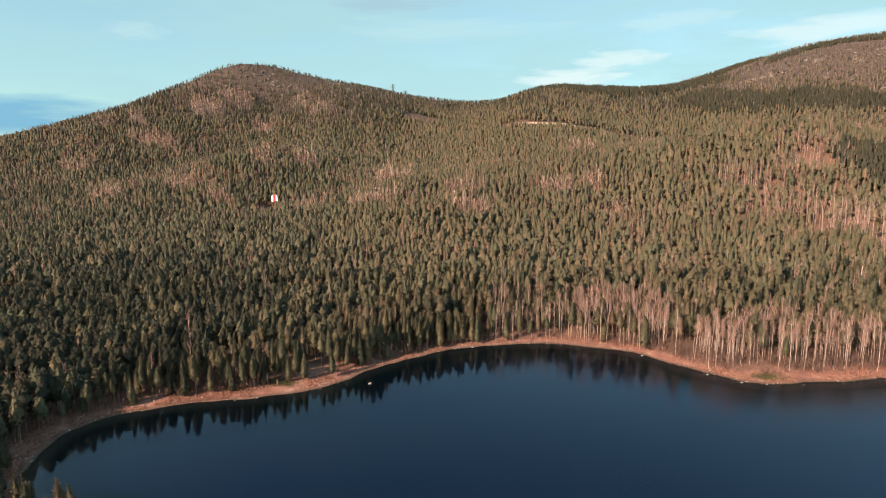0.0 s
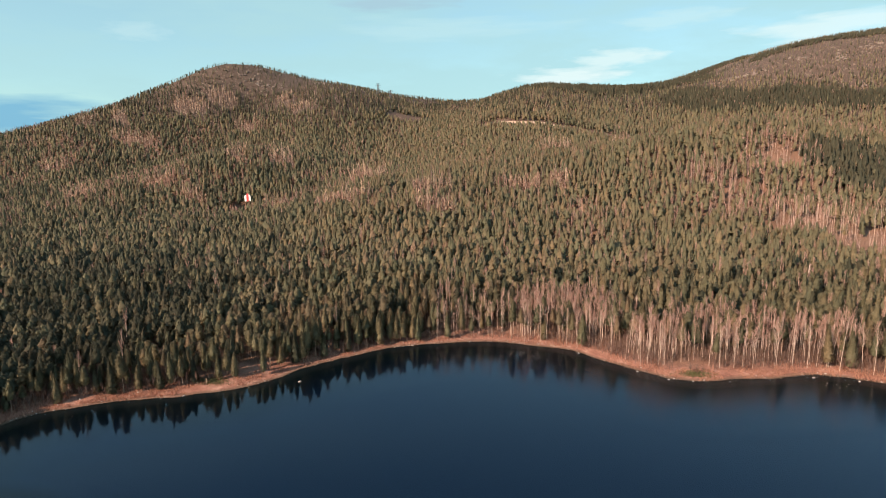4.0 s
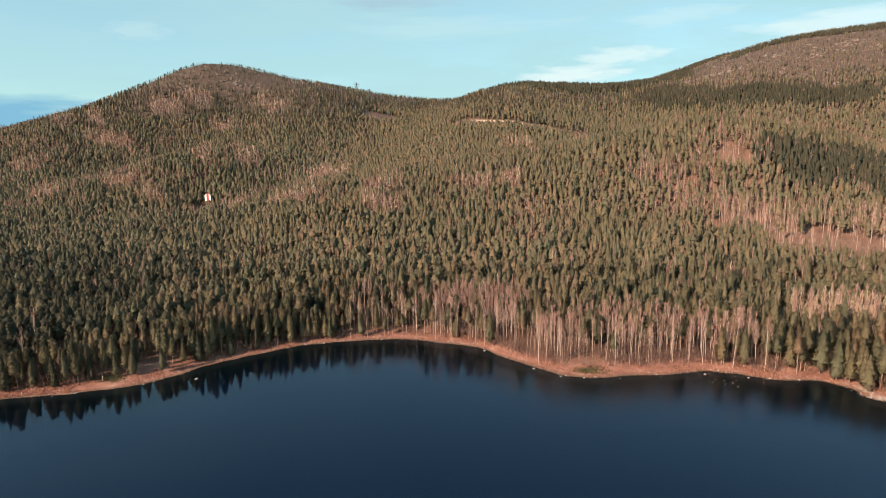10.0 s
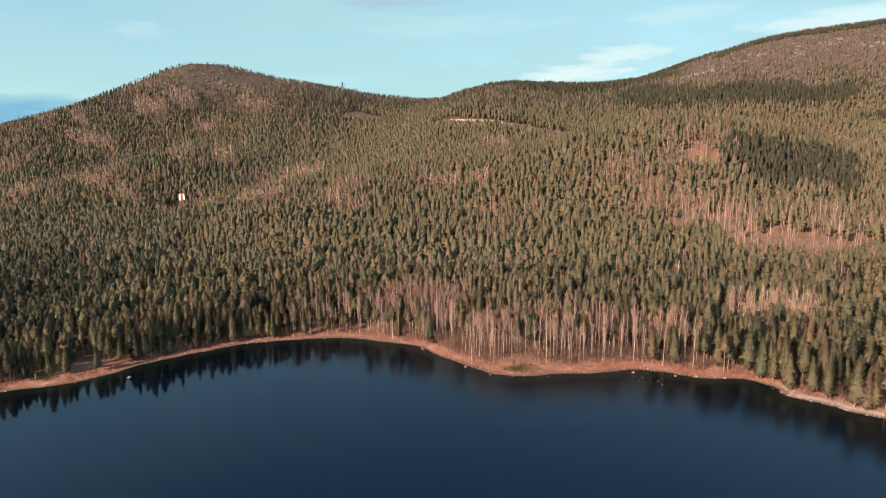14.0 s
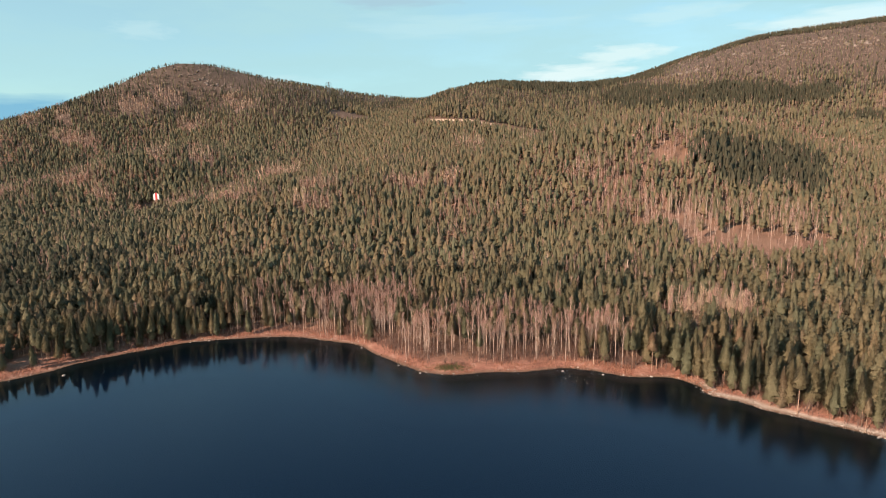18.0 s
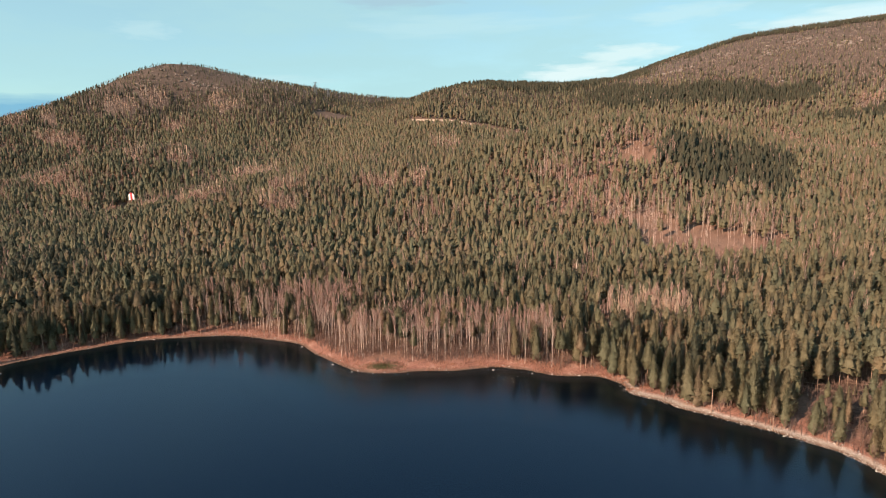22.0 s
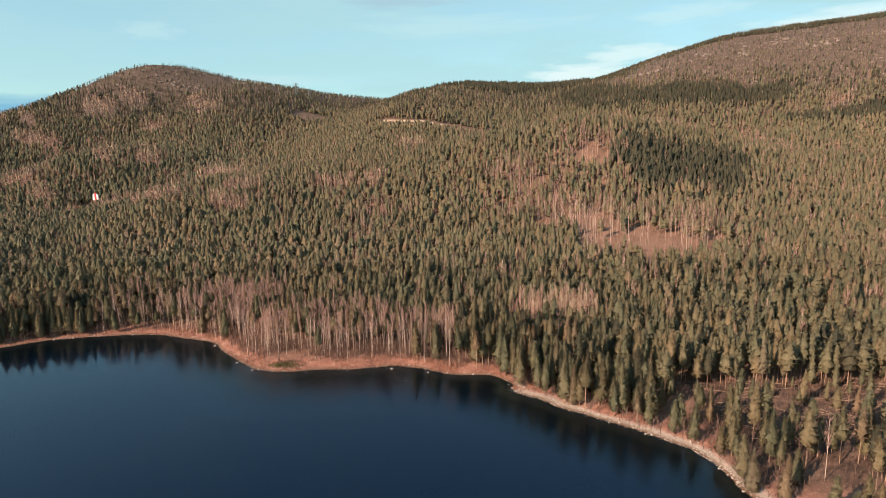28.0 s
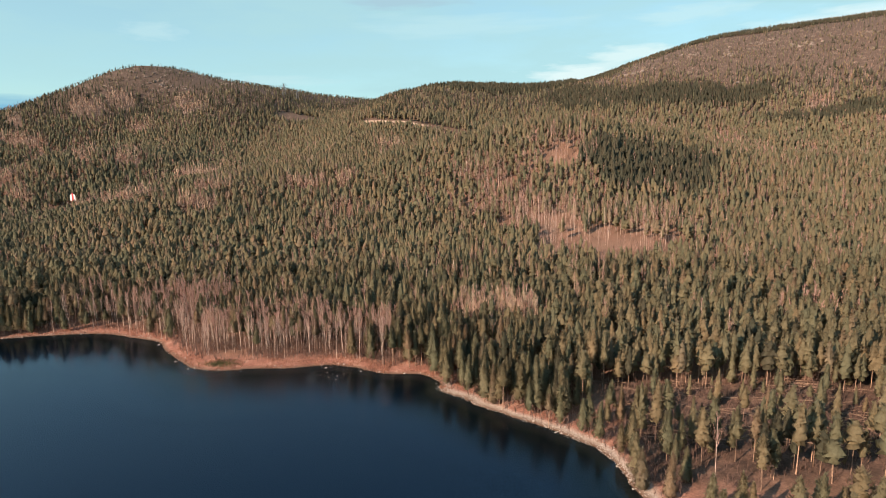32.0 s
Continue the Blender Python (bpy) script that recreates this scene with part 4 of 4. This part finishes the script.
def lattice_pylon(x, y, tall, turn):
    """A steel power pylon: four tapering legs, cross bracing, three arms with insulators."""
    root = new("power_pylon")
    root.matrix_basis = pose(x, y, ground_at(x, y) - 0.3, 0, 0, turn)
    half = lambda f: 2.4 * (1 - f) ** 1.1 + 0.35
    corner = ((1, 1), (1, -1), (-1, -1), (-1, 1))
    levels = [0, 0.2, 0.38, 0.54, 0.68, 0.8, 0.9, 1.0]
    for cx, cy in corner:
        for a, b in ((0, 0.38), (0.38, 0.68), (0.68, 1.0)):
            part("leg", beam((cx * half(a), cy * half(a), tall * a), (cx * half(b), cy * half(b), tall * b), 0.3), STEEL, root)
    for a, b in zip(levels[:-1], levels[1:]):
        for k in range(4):
            (px, py), (qx, qy) = corner[k], corner[(k + 1) % 4]
            part("brace", beam((px * half(a), py * half(a), tall * a), (qx * half(b), qy * half(b), tall * b), 0.16), STEEL, root)
            part("brace", beam((qx * half(a), qy * half(a), tall * a), (px * half(b), py * half(b), tall * b), 0.16), STEEL, root)
    for f, reach in ((0.72, 4.2), (0.85, 5.4), (0.97, 3.4)):
        arm = part("cross_arm", beam((-reach, 0, tall * f), (reach, 0, tall * f), 0.34), STEEL, root)
        for side in (-1, 1):
            part("insulator", beam((side * (reach - 0.2), 0, tall * f - 0.15), (side * (reach - 0.2), 0, tall * f - 1.6), 0.16), STEEL, arm)
    return tagged(root, "grey lattice steel power pylon on the wooded ridge", "pylon", "pylons on the ridge")


lattice_pylon(-238, 975, 21, 35)
lattice_pylon(-219, 985, 19, 35)


def gravel_road(course, half, lift_up, label):
    """A forest road: a raised gravel strip along a course."""
    mid = spline(course, 8)[: (len(course) - 1) * 8 + 1]
    way = np.gradient(mid, axis=0)
    way /= np.linalg.norm(way, axis=1)[:, None]
    side = np.stack([-way[:, 1], way[:, 0]], 1)
    lines = [mid + side * w for w in (-half - 1, -half, 0, half, half + 1)]
    z = height(mid[:, 0], mid[:, 1]) + lift_up
    lift = (-2.6, 0.0, 0.12, 0.0, -2.6)
    v = np.concatenate([np.column_stack([p, z + h]) for p, h in zip(lines, lift)])
    n = len(mid)
    f = [(r * n + i, r * n + i + 1, (r + 1) * n + i + 1, (r + 1) * n + i) for r in range(4) for i in range(n - 1)]
    return tagged(mesh_object("road", v, f, [GRAVEL]), label, "road", kind="structure")


gravel_road(ROAD, 3.2, 1.3, "pale gravel forest road on the slope")
gravel_road([(158, 115), (172, 120), (184, 123), (197, 124.5), (215, 126), (240, 132)], 1.8, 0.25, "sandy track beside the shore pines")


def boulder_mesh(seed, detail):
    bm = bmesh.new()
    bmesh.ops.create_icosphere(bm, subdivisions=detail, radius=0.5)
    for v in bm.verts:
        k = 1 + 0.45 * noise.noise(v.co * 2.1 + Vector((seed * 7.3, 0, 0)))
        v.co = Vector((v.co.x * k * 1.15, v.co.y * k, v.co.z * k * 0.68))
    me = bpy.data.meshes.new("boulder")
    bm.to_mesh(me)
    bm.free()
    me.materials.append(STONE)
    return me


rocks = [boulder_mesh(k, 2) for k in range(7)]
line = spline(SHORE, 40)
line_x, line_y = line[:, 0], line[:, 1]
inland = np.gradient(line, axis=0)
inland = np.column_stack([-inland[:, 1], inland[:, 0]]) / np.linalg.norm(inland, axis=1)[:, None]


def boulder(x, y, size, sink=0.2):
    ob = new("boulder", rocks[rng.integers(len(rocks))])
    ob.matrix_basis = pose(x, y, ground_at(x, y) + size * (0.3 - sink), rng.uniform(-15, 15), rng.uniform(-15, 15), rng.uniform(0, 360)) @ Matrix.Diagonal((size, size, size * rng.uniform(0.8, 1.15), 1))
    return tagged(ob, "pale rounded boulder at the lake's edge", "boulder", "boulders on the shore")


def along_shore(low, high, count, near, far):
    """Random places along the stretch of waterline from x low to x high, near to far metres inland."""
    pick = rng.choice(np.where((line_x > low) & (line_x < high) & (line_y > 95))[0], count)
    d = rng.uniform(near, far, count)
    return line_x[pick] + inland[pick, 0] * d, line_y[pick] + inland[pick, 1] * d


for low, high, count, near_d, far_d, small, big in ((86, 150, 90, -0.8, 5.0, 0.25, 0.65), (-222, 86, 60, -1.2, 3.5, 0.3, 0.75), (-222, -190, 30, -0.5, 5, 0.35, 0.75)):
    for px, py in zip(*along_shore(low, high, count, near_d, far_d)):
        boulder(px, py, rng.uniform(small, big))
for px, py, size in ((-140.4, 192.5, 1.5), (-18, 206.5, 1.2), (-36, 226, 1.1), (-9, 199.2, 1.1), (43, 195.6, 0.45), (46.5, 193.8, 0.5), (47.2, 196.8, 0.4), (49.4, 195.0, 0.5), (51.5, 197.2, 0.4), (44.8, 198.0, 0.5), (49.8, 191.8, 0.55), (43, 203, 1.2), (57, 200, 1.0)):
    ob = boulder(px, py, size * 0.78)
    ob.location.z = max(ob.location.z, 0.12 - 0.1 * size)


def joined_copies(name, meshes, spots, mats, label, category):
    """Many small pieces that nobody could count, in one mesh: spots (x, y, z, size, turn, which)."""
    vs, fs, o = [], [], 0
    for k, (v, f) in enumerate(meshes):
        sel = spots[spots[:, 5].astype(int) == k]
        c, n = np.cos(sel[:, 4:5]), np.sin(sel[:, 4:5])
        x = (v[None, :, 0] * c - v[None, :, 1] * n) * sel[:, 3:4] + sel[:, 0:1]
        y = (v[None, :, 0] * n + v[None, :, 1] * c) * sel[:, 3:4] + sel[:, 1:2]
        z = v[None, :, 2] * sel[:, 3:4] + sel[:, 2:3]
        vs.append(np.stack([x, y, z], -1).reshape(-1, 3))
        fs.append((f[None] + (np.arange(len(sel)) * len(v))[:, None, None] + o).reshape(-1, 3))
        o += len(sel) * len(v)
    return tagged(mesh_object(name, np.concatenate(vs), np.concatenate(fs), mats), label, category, kind="stuff")


def stone_arrays(seed):
    me = boulder_mesh(seed, 1)
    v = np.array([p.co for p in me.vertices])
    return v, np.array([p.vertices[:] for p in me.polygons])


pebbles = [stone_arrays(k + 20) for k in range(4)]
px, py = along_shore(87, 150, 1300, -0.8, 3.0)
qx, qy = along_shore(-222, 88, 260, -0.4, 1.2)
sx, sy = along_shore(-110, -40, 320, 0.0, 3.2)
px, py = np.concatenate([px, qx, sx]), np.concatenate([py, qy, sy])
joined_copies("shore_stones", pebbles, np.stack([px, py, height(px, py) + 0.04, rng.uniform(0.1, 0.34, len(px)), rng.uniform(0, 6.28, len(px)), rng.integers(0, 4, len(px))], 1),
              [STONE], "small pale stones strewn along the waterline", "stones")


def tuft_arrays(blades, tall):
    v, f = [], []
    for k in range(blades):
        a, r = rng.uniform(0, 6.28), rng.uniform(0.0, 0.35)
        w = 0.06
        x, y = r * math.cos(a), r * math.sin(a)
        v += [(x - w, y, 0), (x + w, y, 0), (x + rng.uniform(-0.3, 0.3), y + rng.uniform(-0.3, 0.3), tall * rng.uniform(0.6, 1.1))]
        f.append((3 * k, 3 * k + 1, 3 * k + 2))
    return np.array(v), np.array(f)


tufts = [tuft_arrays(7, 0.75) for _ in range(5)]
px, py = along_shore(-224, 90, 14000, 0.8, 9.0)
qx, qy = along_shore(-226, -178, 3500, 0.8, 10.5)
px, py = np.concatenate([px, qx]), np.concatenate([py, qy])
k = fractal(px, py, 7, 55) > 0.42
px, py = px[k], py[k]
joined_copies("shore_grass", tufts, np.stack([px, py, height(px, py) - 0.03, rng.uniform(0.35, 0.95, len(px)), rng.uniform(0, 6.28, len(px)), rng.integers(0, 5, len(px))], 1),
              [REED], "dry reddish grass and reeds along the waterline", "grass")

MEADOW = foliage("meadow_grass", (0.10, 0.105, 0.045), (0.19, 0.175, 0.08))
for mx, my, wide, deep in ((-171, 189.5, 6.0, 2.6), (2, 203.5, 6.5, 2.4)):
    n = 900
    px, py = mx + rng.normal(0, wide * 0.5, n), my + rng.normal(0, deep * 0.5, n)
    k = shore_distance(px, py) > 2.5
    px, py = px[k], py[k]
    joined_copies("meadow_grass", tufts, np.stack([px, py, height(px, py) - 0.03, rng.uniform(0.35, 0.8, len(px)), rng.uniform(0, 6.28, len(px)), rng.integers(0, 5, len(px))], 1),
                  [MEADOW], "short green grass on the open shore point", "grass")

# bare undergrowth at the wood's edge and on the clearings
ux, uy, ud = stand(-225, 200, 95, 262, 1.7, 2.8)
k = (ud < 24) & (rng.uniform(0, 1, len(ux)) < np.where(ud < 13, 0.75, 0.35))
ux, uy = ux[k], uy[k]
for box, clear_of in (((-45, 72, 195, 250), 4.5), ((-235, -178, 98, 205), 6.2)):
    vx, vy, vd = stand(*box, 1.3, clear_of)
    k = vd < 22
    ux, uy = np.concatenate([ux, vx[k]]), np.concatenate([uy, vy[k]])
forest("undergrowth", shrubs, spots_for(ux, uy, len(shrubs), [1], 0.5, 1.3), [TWIGS_DARK, TWIGS_DARK], "leafless reddish undergrowth at the wood's edge", "shrubs")
cx, cy = scatter(100, 230, 140, 490, 2.6)
k = (blob(cx, cy, 178, 350, 46, 30, 20) | blob(cx, cy, 140, 386, 30, 16, 30) | blob(cx, cy, 182, 168, 40, 19, 21) | blob(cx, cy, 168, 468, 27, 12, 28)) & (rng.uniform(0, 1, len(cx)) < 0.6)
cx, cy = cx[k], cy[k]
forest("undergrowth", shrubs, spots_for(cx, cy, len(shrubs), [1], 0.3, 1.1), [TWIGS_DARK, TWIGS_DARK], "low bare saplings on the felled ground", "shrubs")
k = (cy > 290) & (rng.uniform(0, 1, len(cx)) < np.where(cy > 440, 0.4, np.where(cy > 370, 0.16, 0.05)))
forest("birch_wood", near_b, spots_for(cx[k], cy[k], len(near_b), [1], 0.55, 0.95), BARE, "single birches left standing on the clearing", "forest")


def slender_birch(tall):
    """A tall birch with a long bare stem and a small high crown."""
    t = birch(rng, tall, 9, 80, 0.05, True)
    v, f, s = t.arrays()
    root = new("birch")
    for part_name, slot, m in (("trunk", 0, BIRCH_BARK), ("crown", 1, TWIGS)):
        sel = f[s == slot]
        seen, back = np.unique(sel, return_inverse=True)
        mesh_object(part_name, v[seen], back.reshape(-1, 3), [m]).parent = root
    return tagged(root, "tall slender white-stemmed birch at the clearing's edge", "birch", "birches round the clearing")


slender = [slender_birch(rng.uniform(17, 21)) for _ in range(5)]
px, py = np.concatenate([rng.uniform(122, 226, 70), rng.uniform(125, 210, 24), rng.uniform(82, 116, 16)]), np.concatenate([rng.uniform(368, 402, 70), rng.uniform(324, 370, 24), rng.uniform(436, 456, 16)])
for i in range(len(px)):
    size = rng.uniform(0.75, 1.1)
    m = pose(px[i], py[i], ground_at(px[i], py[i]) - 0.15, rng.uniform(-3, 3), rng.uniform(-3, 3), rng.uniform(0, 360)) @ Matrix.Diagonal((size, size, size, 1))
    if i < len(slender):
        slender[i].matrix_basis = m
    else:
        copy_thing(slender[i % len(slender)], m).matrix_basis = m

# pale rock showing through the thin wood on the two hills: middle, half-widths, slabs
OUTCROP = plain("hill_rock", (0.25, 0.20, 0.17), 0.9, 0.2, 0.35, bump=0.6)
OUTCROPS = [(-406, 920, 26, 14, 34), (-333, 978, 22, 14, 24), (-575, 746, 26, 9, 26), (-519, 776, 16, 8, 16), (-479, 874, 12, 8, 9), (-188, 930, 14, 7, 16), (-172, 930, 12, 6, 10), (-440, 930, 30, 20, 20),
            (297, 902, 22, 12, 22), (330, 898, 18, 8, 20), (402, 920, 22, 8, 14), (451, 894, 26, 10, 26), (545, 890, 34, 10, 30), (428, 800, 10, 6, 6), (500, 920, 50, 20, 22), (640, 900, 50, 16, 24)]
slabs = [stone_arrays(k + 40) for k in range(4)]
px = np.concatenate([rng.normal(a, c * 0.5, n) for a, _, c, _, n in OUTCROPS])
py = np.concatenate([rng.normal(b, d * 0.5, n) for _, b, _, d, n in OUTCROPS])
joined_copies("rock_outcrops", slabs, np.stack([px, py, height(px, py) + 0.3, rng.uniform(1.4, 4.6, len(px)) * np.where(px > 0, 1.25, 1), rng.uniform(-0.5, 0.5, len(px)), rng.integers(0, 4, len(px))], 1),
              [OUTCROP], "pale bare rock slabs on the upper hillsides", "rocks")

bx, by = scatter(140, 218, 130, 192, 1.3)
k = rng.uniform(0, 1, len(bx)) < np.where(by < 148, 0.4, 0.75)
brush = spots_for(bx[k], by[k], len(shrubs), [1], 0.3, 0.75)
forest("brushwood", shrubs, brush, [TWIGS_DARK, TWIGS_DARK], "dark brushwood and branches left on the felled strip", "brushwood")
yx, yy = scatter(142, 216, 146, 192, 6.0)
k = rng.uniform(0, 1, len(yx)) < 0.5
forest("young_pines", near_c, spots_for(yx[k], yy[k], len(near_c), [1, 2, 3], 0.3, 0.9), WOOD, "young pines left standing on the felled strip", "forest")


def log_mesh(length, thick):
    """A felled stem with branch stubs, lying along x."""
    t = Template()
    t.tube([(0, 0, 0), (0, 0, length * 0.5), (0, 0, length)], [thick, thick * 0.75, thick * 0.25], 7, 0)
    for _ in range(9):
        h, a = rng.uniform(0.4, 0.97) * length, rng.uniform(0, 6.28)
        e = (math.cos(a) * rng.uniform(0.3, 0.9), math.sin(a) * rng.uniform(0.3, 0.9), h + rng.uniform(0.1, 0.6))
        t.add([(0, 0, h - 0.05), (0, 0, h + 0.06), e], [(0, 1, 2)], 0)
    v, f, _ = t.arrays()
    me = bpy.data.meshes.new("felled_log")
    me.from_pydata([(z, y, x) for x, y, z in v.tolist()], [], [tuple(r[::-1]) for r in f.tolist()])
    me.materials.append(DEAD_WOOD)
    return me


logs = [log_mesh(rng.uniform(5, 12), rng.uniform(0.08, 0.14)) for _ in range(6)]


def felled_log(x, y, turn):
    ob = new("felled_log", logs[rng.integers(len(logs))])
    run = 5.0
    rise = math.degrees(math.atan2(ground_at(x + run * math.cos(radians(turn)), y + run * math.sin(radians(turn))) - ground_at(x, y), run))
    ob.matrix_basis = pose(x, y, ground_at(x, y) + 0.16, 0, -rise, turn)
    return tagged(ob, "bleached felled trunk lying on cleared ground", "log", "felled logs")


for _ in range(150):
    felled_log(rng.uniform(143, 214), rng.uniform(148, 190), rng.normal(-6, 22) + (180 if rng.uniform() < 0.5 else 0))
for _ in range(16):
    felled_log(rng.uniform(-214, -182), rng.uniform(190, 212), rng.uniform(0, 180))
# a broken dead birch above the canopy, and a post on the grassy point
snag = Template()
snag.tube([(0, 0, 0), (0.1, 0, 7), (0.2, 0.1, 14.5), (0.45, 0.1, 16.8)], [0.30, 0.26, 0.22, 0.12], 7, 0)
snag.tube([(0.1, 0, 12.0), (0.9, 0.2, 13.4), (1.2, 0.3, 14.8)], [0.12, 0.09, 0.04], 5, 0)
v, f, _ = snag.arrays()
ob = mesh_object("dead_birch", v, f, [BIRCH_BARK])
ob.location = (86, 288, ground_at(86, 288) - 0.2)
tagged(ob, "broken white dead birch trunk among the pines", "tree")
ob = part("wooden_post", beam((0, 0, 0), (0.05, 0, 2.2), 0.28), DEAD_WOOD)
ob.location = (-172, 187.5, ground_at(-172, 187.5) - 0.2)
tagged(ob, "weathered wooden post on the grassy shore point", "post")
